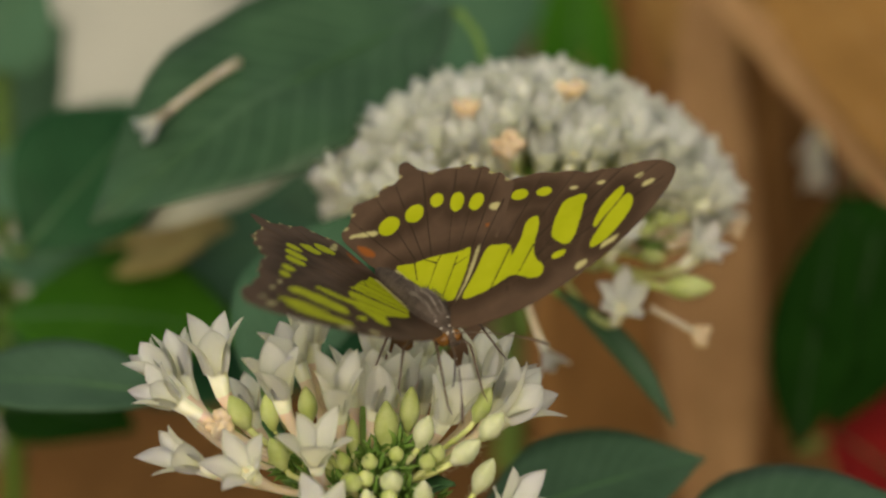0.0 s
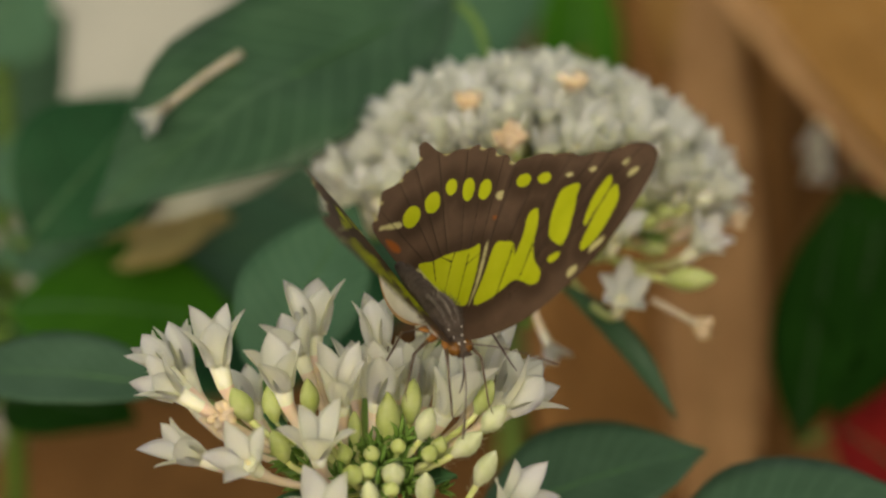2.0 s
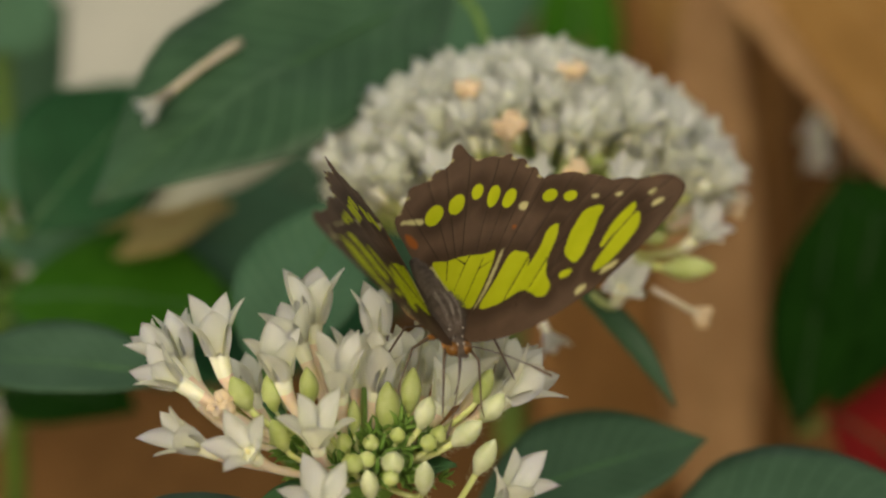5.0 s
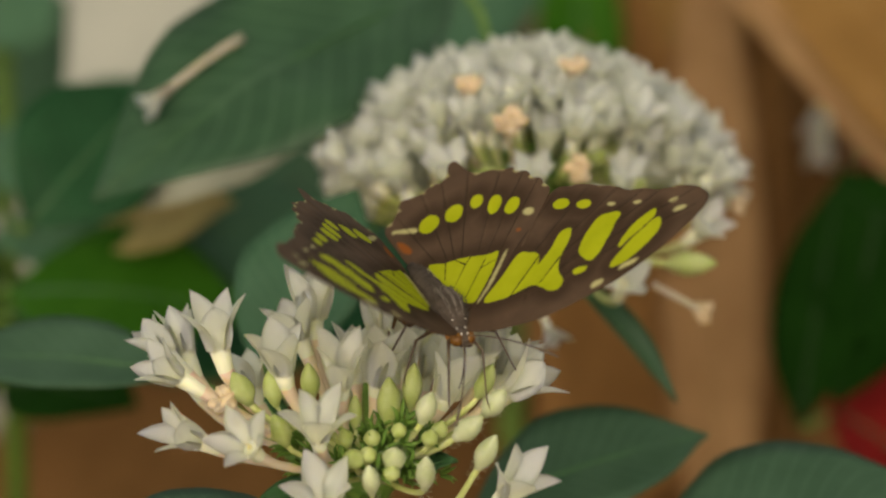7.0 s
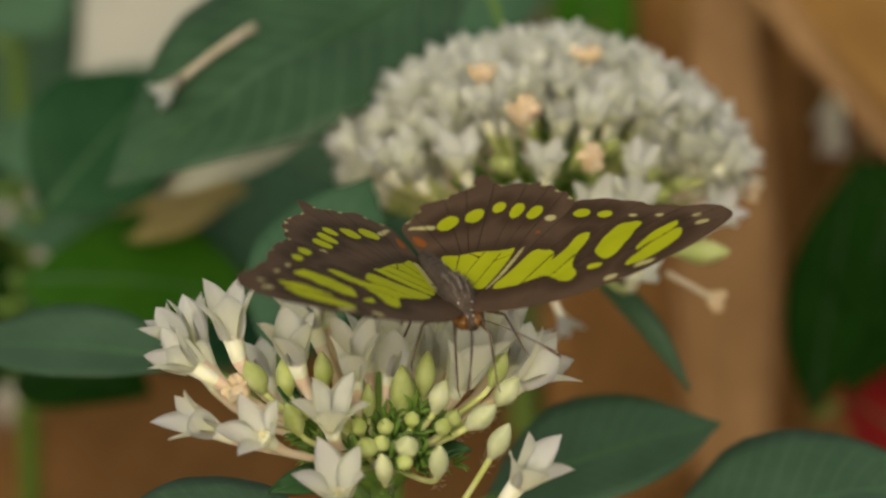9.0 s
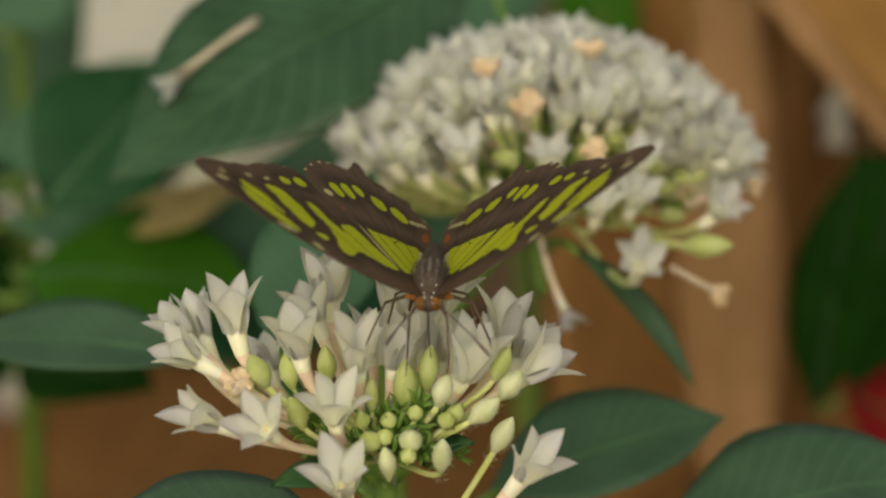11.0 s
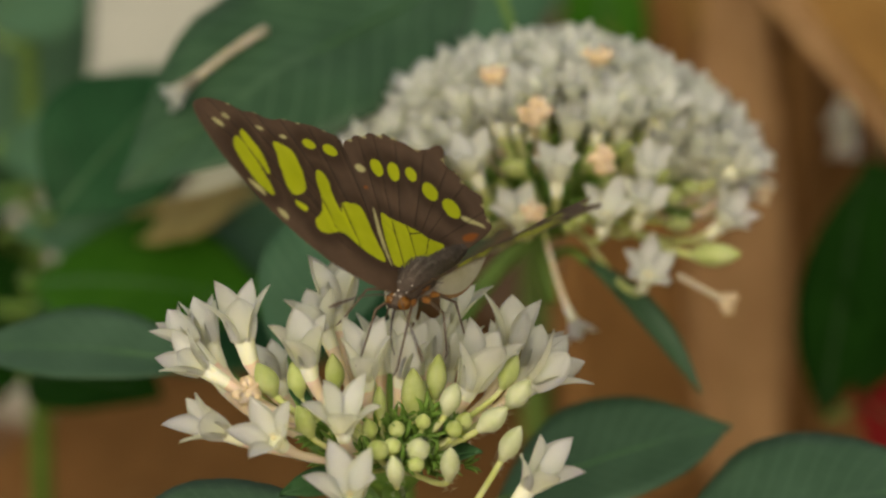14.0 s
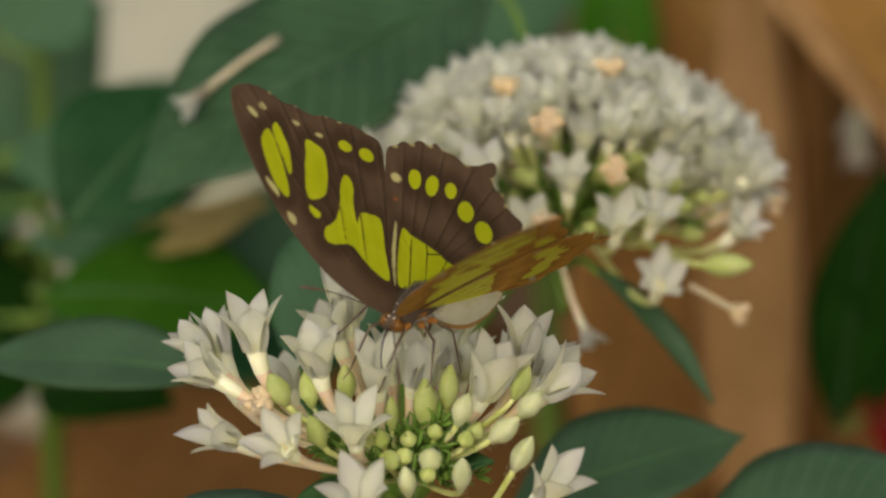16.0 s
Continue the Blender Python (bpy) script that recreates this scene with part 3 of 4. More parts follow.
leaf(front, P(40.8, -66.2, 55), P(99.6, -52.3, 62), 41, V(-.1, .9, -.6), LEAF_GREY, stalk=HUB - UP * 0.04, sag=0.05, ripple=0.04)
leaf(front, P(-25.3, -60.1, 10), P(-74.7, -57.9, 20), 27, V(.1, .9, -.5), LEAF_GREY, stalk=HUB - UP * 0.04, sag=0.1, ripple=0.05)
leaf(front, P(-55.0, -30.8, 78), P(-108.2, -26.5, 88), 22, V(.1, .75, -.65), LEAF_GREY, stalk=HUB - UP * 0.01 + AWAY * 0.02, sag=0.05)
leaf(front, P(-38.6, -30.8, 78), P(-18.5, 7.8, 94), 29, V(-.3, .4, -.85), LEAF_BLUE, stalk=HUB - UP * 0.01 + AWAY * 0.02, sag=0.0)
leaf(front, HUB + V(-.7, -.1, -.4) * 0.006, P(-34.0, -49.4, -8), 7, V(0, .7, -.7), LEAF_MID, name="bract", label="small hairy green bract", sag=0.1, ripple=0.12)
leaf(front, P(-29.1, -34.7, 0), P(-33.3, -31.8, -3), 3.2, V(0, .6, -.8), LEAF_MID, name="bract", label="small hairy green bract", stalk=HUB + V(-.5, .5, 0) * 0.008, sag=0.0, ripple=0.1)
leaf(front, HUB + V(.6, .2, -.3) * 0.008, P(1.8, -42.5, -6), 5, V(0, .7, -.7), LEAF_MID, name="bract", label="small hairy green bract", sag=0.05, ripple=0.12)


# ---- the flower head behind ----
back = thing("flower_cluster", "full domed white star-flower cluster with a few spent florets", "flower", P(17.9, 1.4, 112), "flower clusters")
BH = back.location.copy()


def radial(az, el, r):
    """Degrees round from straight toward the viewer, degrees up."""
    a, e = radians(az), radians(el)
    return BH + (RIGHT * math.sin(a) * math.cos(e) * 1.15 + UP * math.sin(e) * 0.915 - AWAY * math.cos(a) * math.cos(e)) * r * 0.001


count = 265
for k in range(count):
    s = (k + 0.5) / count
    el = math.degrees(math.asin(0.1 + 0.9 * s))
    az = (k * 137.508 + rng.uniform(-8, 8)) % 360 - 180
    if abs(az) < 42 and el < 32 or abs(az) < 60 and el < 14:
        continue
    r = 35 + rng.uniform(-3.0, 2.0)
    mouth = radial(az, el, r)
    n = (mouth - BH).normalized() + V(0, .25, -.15)
    floret(back, mouth, n, rng.uniform(12, 24), rng.uniform(0.85, 1.02), BH + (mouth - BH) * 0.15, TUBE_GREEN if rng.random() < 0.6 else TUBE)
inner = 170
for k in range(inner):
    el = math.degrees(math.asin(0.22 + 0.78 * (k + 0.5) / inner))
    az = (k * 137.508 + 60 + rng.uniform(-8, 8)) % 360 - 180
    if abs(az) > 105 and el < 60 or abs(az) < 45 and el < 38:
        continue
    mouth = radial(az, el, 28 + rng.uniform(-2, 2))
    floret(back, mouth, (mouth - BH).normalized() + V(0, .25, -.2), rng.uniform(8, 15), rng.uniform(0.8, 0.95), BH + (mouth - BH) * 0.15, TUBE)
for place, facing, opening, size in (
        (P(-9.0, 7.9, 82), V(-.35, .7, -.6), 15, 0.92),
        (P(-15.3, 9.7, 88), V(-.5, .7, -.5), 15, 0.92),
        (P(-21.2, 13.4, 96), V(-.7, .65, -.35), 15, 0.92),
        (P(-3.1, 13.5, 84), V(-.25, .8, -.5), 15, 0.92),
        (P(17.9, 8.2, 72), V(0, .8, -.6), 26, 0.98), (P(0.9, 9.7, 76), V(-.2, .75, -.6), 22, 0.98), (P(-9.4, 10.5, 84), V(-.4, .7, -.55), 16, 0.98),
        (P(36.3, 8.2, 76), V(.15, .8, -.55), 20, 0.98), (P(28.0, -0.6, 72), V(.1, .7, -.7), 28, 0.98), (P(35.6, 1.1, 74), V(.2, .7, -.7), 24, 0.98),
        (P(36.7, -12.5, 76), V(.1, .65, -.75), 33, 0.98), (P(57.0, 10.2, 94), V(.7, .5, -.4), 16, 0.98), (P(53.6, -1.2, 88), V(.5, .6, -.6), 26, 0.98),
        (P(27.0, 18.7, 76), V(.1, .6, -.75), 16, 0.98), (P(10.0, -0.8, 76), V(-.1, .6, -.75), 25, 0.98), (P(5.4, 20.5, 80), V(-.2, .7, -.6), 16, 0.98)):
    floret(back, place, facing, opening, size, BH + (place - BH) * 0.2, TUBE_GREEN, petals=BROAD)
for x in range(30):
    place = radial(rng.uniform(-32, 60), rng.uniform(-8, 28), rng.uniform(20, 36))
    bud(back, place, place - BH, rng.uniform(4, 7), rng.uniform(2.6, 3.4), BUD_GREEN, BH + (place - BH) * 0.2)
for k in range(40):
    place = radial(rng.uniform(-90, 90), rng.uniform(0, 50), rng.uniform(10, 24))
    calyx(back, place, place - BH, rng.uniform(1.2, 1.8))
wilted(back, P(13.4, 20.9, 72), V(0, .5, -.8), 1.35)
wilted(back, P(27.4, 11.3, 72), V(0, .4, -.9), 1.2)
wilted(back, P(12.9, 0.8, 72), V(0, .2, -.9), 1.0)
wilted(back, P(4.8, 28.9, 82), V(0, .9, -.4), 1.2)
wilted(back, P(27.1, 33.4, 90), V(0, .9, -.4), 1.2)
wilted(back, P(62.1, 5.4, 100), V(.8, 0, -.5), 1.1)
bud(back, P(51.0, -7.9, 80), V(1, .02, -.2), 11, 4.2, BUD_GREEN, BH + V(.3, 0, -.3) * 0.01)
floret(back, P(21.8, -22.1, 84), V(.45, -.85, -.2), 30, 0.62, BH + V(-.1, .1, -.4) * 0.02, TUBE, bend=0.3)
pts = bezier(P(43.4, -12.3, 86), P(46.9, -14.1, 86), P(49.3, -15.5, 86), P(53.8, -17.9, 86), 8)
v, f = tube_data([p - BH for p in pts], [0.0007] * 9, 8)
part("bare_stalk", mesh_from("bare_stalk", v, f, [SPENT_TUBE]), back)
wilted(back, P(54.1, -18.1, 86), V(.5, -.3, -.8), 0.9)
stem(back, [Vector((-0.012, 0.17, 0)), P(-14.0, -95.0, 104), P(-14.0, -52.0, 104), P(-3.0, -24.0, 110), BH], 0.003, 0.002)
v, f = tube_data([V(0, -1, 0) * 0.006, Vector((0, 0, 0)), V(0, 1, -.1) * 0.008, V(0, 1, -.1) * 0.014], [0.003, 0.011, 0.01, 0.002], 12)
part("receptacle", mesh_from("receptacle", v, f, [SEPAL]), back)
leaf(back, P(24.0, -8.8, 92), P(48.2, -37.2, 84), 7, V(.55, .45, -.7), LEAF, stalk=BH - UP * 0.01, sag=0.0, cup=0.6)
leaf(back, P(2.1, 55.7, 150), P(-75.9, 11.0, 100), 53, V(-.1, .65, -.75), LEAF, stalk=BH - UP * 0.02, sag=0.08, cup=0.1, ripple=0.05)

# ---- plants behind ----
shrub = thing("shrub", "green shrub with a lime stem and broad leaves", "shrub", P(-121.1, -163.6, 300))
shrub.location.z = 0
stem(shrub, [shrub.location.copy(), P(-117.3, -70.9, 300), P(-119.3, -1.4, 300), P(-122.6, 77.8, 305)], 0.0031, 0.0025, LIME_STEM)
leaf(shrub, P(-98.5, 0.1, 175), P(-70.5, 35.0, 190), 36, V(.3, .5, -.8), LEAF_RICH, stalk=P(-119.0, 3.2, 300), sag=0.1)
leaf(shrub, P(-114.8, -4.1, 230), P(-20.8, 0.1, 240), 40, V(0, .5, -.85), LEAF_BLUE, stalk=P(-119.0, -12.2, 300), sag=0.05)
leaf(shrub, P(-108.5, -16.7, 215), P(-48.7, -16.4, 200), 42, V(0, .7, -.7), LEAF_BRIGHT, stalk=P(-119.0, -15.3, 300), sag=0.15)
leaf(shrub, P(-114.4, -23.5, 260), P(-3.6, -11.9, 280), 70, V(0, .6, -.8), LEAF_RICH, stalk=P(-118.6, -30.7, 300), sag=0.05)
leaf(shrub, P(-113.2, -40.3, 240), P(-77.7, -41.9, 215), 30, V(0, .7, -.7), LEAF_SHADED, stalk=P(-118.3, -46.2, 300), sag=0.1)
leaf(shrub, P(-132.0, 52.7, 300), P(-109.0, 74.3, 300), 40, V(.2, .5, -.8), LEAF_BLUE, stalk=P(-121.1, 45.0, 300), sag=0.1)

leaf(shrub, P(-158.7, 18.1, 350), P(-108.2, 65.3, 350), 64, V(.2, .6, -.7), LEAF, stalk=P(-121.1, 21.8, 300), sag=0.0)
leaf(shrub, P(-165.2, -29.2, 350), P(-113.0, -32.4, 350), 64, V(.2, .5, -.8), LEAF_SHADED, stalk=P(-119.6, -24.6, 300), sag=0.0)
leaf(shrub, P(-176.9, 6.8, 370), P(-115.7, 11.5, 345), 44, V(.1, .5, -.85), LEAF_MID, stalk=P(-120.3, 6.3, 300), sag=0.0)
leaf(shrub, P(-127.6, 16.8, 280), P(-40.3, 17.0, 290), 46, V(0, .5, -.85), LEAF_BLUE, stalk=P(-120.3, 14.1, 300), sag=0.0)
tall = thing("shrub", "tall leafy green shrub in deep shade", "shrub", P(20.3, -219.9, 420))
tall.location.z = 0
stem(tall, [tall.location.copy(), P(20.3, -45.2, 420), P(16.8, 42.1, 420), P(20.3, 111.9, 420)], 0.005, 0.003)
leaf(tall, P(38.0, 18.6, 380), P(39.6, 94.2, 380), 26, V(.2, .3, -.9), LEAF_BRIGHT, stalk=P(18.5, 19.4, 420), sag=0.0)
leaf(tall, P(-38.4, 44.7, 400), P(33.6, 77.2, 400), 60, V(0, .6, -.8), LEAF_BLUE, stalk=P(16.8, 50.8, 420), sag=0.0)
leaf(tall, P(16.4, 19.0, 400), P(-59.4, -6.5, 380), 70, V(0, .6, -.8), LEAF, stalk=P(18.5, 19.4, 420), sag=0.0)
leaf(tall, P(16.9, 51.3, 430), P(-25.4, 3.7, 430), 70, V(0, .4, -.9), LEAF_SHADED, stalk=P(16.8, 50.8, 420), sag=0.0)
leaf(tall, P(-28.9, 67.2, 430), P(-4.2, 88.3, 430), 40, V(0, .5, -.9), LEAF_BRIGHT, stalk=P(16.8, 59.6, 420), sag=0.0)

right = thing("shrub", "shrub with green leaves toned dark for shade, and red bracts", "shrub", P(126.1, -194.5, 300))
right.location.z = 0
stem(right, [right.location.copy(), P(129.2, -55.5, 300), P(126.1, 21.8, 300)], 0.004, 0.003)
# green blades here carry their shade in the colour
leaf(right, P(129.3, -35.5, 230), P(101.0, 14.0, 240), 44, V(-.3, .3, -.9), LEAF_SHADED, stalk=P(129.2, -49.3, 300), sag=0.0)
leaf(right, P(142.0, -25.0, 310), P(113.0, 16.0, 330), 40, V(-.3, .3, -.9), LEAF_SHADED, stalk=P(129.2, -24.6, 300), sag=0.0)
leaf(right, P(89.9, -51.0, 236), P(100.7, 12.5, 236), 22, V(-.2, .3, -.9), LEAF_SHADED, stalk=P(127.6, -30.0, 300), sag=0.0)
leaf(right, P(110.8, 5.9, 235), P(99.5, -45.8, 235), 34, V(-.2, .3, -.9), LEAF_SHADED, stalk=P(127.6, -24.6, 300), sag=0.0)
leaf(right, P(129.4, -68.6, 270), P(101.0, -45.4, 250), 40, V(-.3, .6, -.8), RED_LEAF, name="bract", stalk=P(129.2, -63.2, 300), sag=0.1)
leaf(right, P(129.4, -39.1, 280), P(107.0, -61.4, 270), 40, V(-.3, .5, -.8), RED_LEAF, name="bract", stalk=P(129.2, -47.7, 300), sag=0.1)
leaf(right, P(133.4, 22.5, 330), P(113.0, 3.3, 320), 14, V(-.3, .5, -.8), RED_LEAF, name="bract", stalk=P(126.1, 20.2, 300), sag=0.1)

# ---- withered plant, stone ----
withered = thing("withered_plant", "withered plant with large brown and tan dried leaves", "plant", P(81.6, -193.8, 470))
withered.location.z = 0
stem(withered, [withered.location.copy(), P(83.5, -120.6, 470), P(81.1, -10.8, 475), P(76.1, 99.0, 470), P(74.0, 138.7, 465)], 0.009, 0.005, DRY_RIB)


def dry(base, tip, width, facing, material, stalk, label, **shape):
    leaf(withered, base, tip, width, facing, material, name="dried_leaf", label=label, stalk=stalk, **shape)


dry(P(73.3, -125.0, 430), P(62.7, 120.1, 400), 115, V(.25, .25, -.95), BROWN_LEAF, P(83.5, -135.3, 470), "large brown withered blade hanging upright", sag=0.0, cup=0.5, ripple=0.06, fat=0.08)
# added pale strip: the lit zone of the large brown blade, as colour
dry(P(82.0, -112.0, 388), P(79.0, 116.0, 380), 32, V(-.3, .25, -.9), ROSY_LEAF, P(83.5, -126.1, 470), "pale tan blade for the lit zone of the brown one", sag=0.0, cup=-0.3, ripple=0.05, fat=0.08)
# added dark strip: the shaded fold of the large brown blade
dry(P(106.0, -112.0, 385), P(102.0, 102.0, 378), 26, V(.4, .2, -.9), DARK_BROWN_LEAF, P(84.4, -129.8, 470), "narrow dark blade for the shaded fold of the brown one", sag=0.0, cup=0.4, ripple=0.05, fat=0.08)
dry(P(77.0, 100.5, 330), P(196.0, -36.0, 300), 50, V(-.2, .7, -.7), AMBER_LEAF, P(76.0, 91.5, 468), "tan dried blade arching over", sag=-0.05, cup=0.2, ripple=0.05)
dry(P(62.0, 88.0, 322), P(186.0, -56.0, 292), 13, V(-.3, .5, -.8), ROSY_LEAF, P(76.0, 84.0, 468), "pale curled rim of a dried blade", sag=-0.03, cup=0.5, ripple=0.06)
dry(P(62.7, 53.3, 400), P(91.7, 99.2, 380), 50, V(.2, .6, -.7), TAN_LEAF, P(79.0, 44.2, 472), "tan dried blade curled upright", sag=0.0, cup=0.3, ripple=0.05)
dry(P(81.4, -78.4, 420), P(-171.8, -97.6, 420), 120, V(0, .6, -.8), DARK_BROWN_LEAF, P(83.2, -102.4, 471), "wide brown blade lying low", sag=0.0, cup=0.2, ripple=0.06)
leaf(shrub, P(-80.8, 4.9, 190), P(-19.5, 29.2, 185), 28, V(0, .7, -.7), PALE_LEAF, name="dried_leaf", label="bleached pale dry leaf", stalk=P(-119.0, 1.7, 300), sag=0.0, ripple=0.05)
leaf(shrub, P(-88.4, -3.0, 224), P(-52.5, 5.5, 216), 26, V(0, .7, -.7), OLIVE_LEAF, name="dried_leaf", label="small olive-tan dry leaf", stalk=P(-119.0, -4.5, 300), sag=0.0, ripple=0.05)
far = thing("flower_cluster", "loose white floret sprig beside a withered leaf", "flower", P(123.2, 39.2, 365), "flower clusters")
for place, facing in ((P(107.2, 24.9, 335), V(-.1, -.9, -.3)), (P(106.8, 31.7, 340), V(-.2, -.85, -.3)), (P(122.3, -1.3, 330), V(-.2, -.8, -.4))):
    floret(far, place, facing, 14, 1.05, far.location.copy(), TUBE_GREEN)
stem(far, [Vector((far.location.x + 0.02, far.location.y + 0.05, 0)), far.location + Vector((0.01, 0.02, -0.2)), far.location.copy()], 0.003, 0.0016)
fallen = thing("fallen_floret", "wilted pinkish-white floret lying on a leaf", "flower", P(-62.7, 27.8, 113))
pts = bezier(P(-63.4, 27.5, 114), P(-58.6, 31.0, 116), P(-54.0, 36.2, 121), P(-45.5, 41.6, 128), 8)
v, f = tube_data([p - fallen.location for p in pts], [0.0017, 0.0012, 0.0009, 0.0008, 0.0008, 0.0008, 0.0008, 0.0009, 0.0011], 8)
part("tube", mesh_from("tube", v, f, [SPENT_TUBE]), fallen)
open_petals(part("corolla", mesh_from("corolla", v[:24], f[:16], [SPENT_TUBE]), fallen), Vector(), V(-.7, -.6, -.3), 22, 0.62)


def stone():
    verts, faces = [], []
    rows, cols = 20, 28
    for i in range(rows + 1):
        for j in range(cols):
            th, ph = math.pi * i / rows, 2 * math.pi * j / cols
            d = Vector((math.sin(th) * math.cos(ph), math.sin(th) * math.sin(ph), math.cos(th)))
            k = 1 + 0.22 * noise.noise(d * 1.7) + 0.06 * noise.noise(d * 6)
            wide = 1 + 0.35 * max(0, -d.z)
            verts.append(Vector((d.x * 0.17 * wide, d.y * 0.16 * wide, d.z * 0.34)) * k)
    for i in range(rows):
        for j in range(cols):
            faces.append((i * cols + j, (i + 1) * cols + j, (i + 1) * cols + (j + 1) % cols, i * cols + (j + 1) % cols))
    ob = new("boulder", mesh_from("boulder", verts, faces, [STONE]))
    ob.location = P(-257.7, 152.8, 1900)
    ob.location.z = 0.27
    tagged(ob, "pale grey weathered boulder behind the shrubs", "stone")


stone()


# ---- the butterfly ----
def smooth_loop(points, per=8, closed=True):
    pts = [np.array(p, float) for p in points]
    n = len(pts)
    out = []
    for i in range(n if closed else n - 1):
        p0, p1, p2, p3 = (pts[(i + k - 1) % n] for k in range(4))
        for j in range(per):
            t = j / per
            out.append(0.5 * (2 * p1 + (p2 - p0) * t + (2 * p0 - 5 * p1 + 4 * p2 - p3) * t * t + (3 * p1 - p0 - 3 * p2 + p3) * t ** 3))
    return np.array(out)


def inside_distance(pts, poly):
    """Signed distance of points to a closed outline, positive inside."""
    a, b = poly, np.roll(poly, -1, 0)
    d = b - a
    best = np.full(len(pts), 1e9)
    odd = np.zeros(len(pts), bool)
    for i in range(len(a)):
        rel = pts - a[i]
        t = np.clip((rel @ d[i]) / max(d[i] @ d[i], 1e-9), 0, 1)
        best = np.minimum(best, np.hypot(*(rel - t[:, None] * d[i]).T))
        cross = (a[i][1] > pts[:, 1]) != (b[i][1] > pts[:, 1])
        with np.errstate(divide="ignore", invalid="ignore"):
            x = a[i][0] + (pts[:, 1] - a[i][1]) / (b[i][1] - a[i][1]) * d[i][0]
        odd ^= cross & (pts[:, 0] < x)
    return np.where(odd, best, -best)


def oval(u, v, a, b, turn=0.0):
    k = np.linspace(0, 2 * np.pi, 20, endpoint=False)
    c, s = math.cos(radians(turn)), math.sin(radians(turn))
    x, y = a * np.cos(k), b * np.sin(k)
    return np.stack([u + x * c - y * s, v + x * s + y * c], 1)


# wing shapes in millimetres: forward, outward from the hinge
FORE = [(7.5, -1), (13.2, 5.7), (16.3, 11.7), (18.0, 17.7), (19.1, 23.5), (19.3, 30.2), (18.7, 37.3), (17.3, 43), (15.7, 46.6), (14, 47.9), (11.5, 47.6),
        (9.1, 46.3), (7.2, 44.3), (5.6, 41.8), (3.2, 40), (0.8, 37.3), (-2.2, 36), (-4.5, 34), (-7, 32.4), (-9.1, 30), (-10.9, 27.6), (-9.8, 24), (-5.4, 17.2), (-2.7, 13.2), (0.2, 8.2), (2.2, 3.4), (3, -1)]
HIND = [(3, 2), (1, 9), (-3, 17), (-8, 24), (-10.5, 27), (-13, 27), (-14.6, 27.2), (-16.4, 26.2), (-18.6, 26.3), (-20.6, 24.8), (-22.3, 24.7), (-23.7, 22.8), (-25.6, 21.2),
        (-27.4, 19), (-30, 18), (-33.9, 17.6), (-34.5, 16), (-32.2, 14.3), (-31.7, 12.6), (-33.2, 11.1), (-32.9, 8.8), (-33.8, 6.6), (-34.9, 4.6), (-33.4, 2.8), (-32.2, 1.2),
        (-31.8, -1), (-29.5, -1.9), (-25, -2.1), (-20, -2.2), (-12, -1.4), (-5, -1), (1, -0.5)]
FORE_GREEN = [
    [(2.9, 3.9), (0.4, 9.1), (-2, 14.3), (-0.5, 16.2), (1.7, 17.2), (3.6, 15.9), (2.1, 19.4), (0, 22.7), (0.6, 24.8), (2.7, 23.6), (6, 19.6), (8.3, 18.1),
     (11, 17.7), (12.2, 16), (11.2, 14.5), (8.5, 13.5), (7, 12), (5.9, 8.1)],
    [(2.6, 30.6), (4.9, 33.6), (6.8, 31.4), (9.8, 27.2), (11.3, 24), (9, 23), (6.6, 23.5), (3.9, 27.1)],
    [(9.2, 38.6), (10.9, 37.9), (12, 33), (12.7, 29.5), (11.6, 29.9), (9.9, 33.4)],
    [(11.5, 38), (14.1, 37.6), (15.8, 34), (16.7, 28.9), (15.9, 25.9), (14.6, 26.5), (13, 30.8)],
    [(11.7, 22.6), (12.4, 21.6), (11.6, 19.9), (10.5, 20.5)], oval(-6.5, 26.3, 1.7, 1.3, 40), oval(-2.8, 29.5, 1.5, 1.1, 40)]
FORE_CREAM = [*(oval(u, v, 0.4, 0.22, 45) for u, v in ((-9.2, 30), (-4.5, 34), (-2.3, 36), (3.1, 40), (7.1, 44.2))), [(17.2, 23.4), (17.9, 22.4), (17.5, 20.8), (16.6, 20.9), (16.3, 22.2)], [(17.7, 30.6), (18.2, 29.6), (17.6, 26.6), (16.9, 27.8)],
              oval(10.2, 42.5, 0.9, 0.6, 70), oval(13.1, 42.3, 1.3, 0.6, 70), oval(1.6, 33.4, 0.8, 0.4, 40), oval(5.2, 37.2, 0.8, 0.4, 50)]
HIND_GREEN = [
    [(-15.2, 0.7), (-12.7, 3.2), (-11, 5.8), (-7.8, 9.3), (-6.7, 10.3), (-5.5, 12.2), (-2.4, 8.9), (0.2, 4.7), (1.0, 2.5), (-1.6, 0.9), (-5.5, 0.7), (-11.2, 0.3)],
    oval(-24.4, 5.8, 2.2, 2.2), oval(-22.2, 10.7, 2.2, 1.9, -35), oval(-20.8, 15.4, 1.7, 1.35, -31), oval(-16.8, 17.5, 2.3, 1.4, -42), oval(-13.4, 19.8, 2.0, 1.45, -54)]
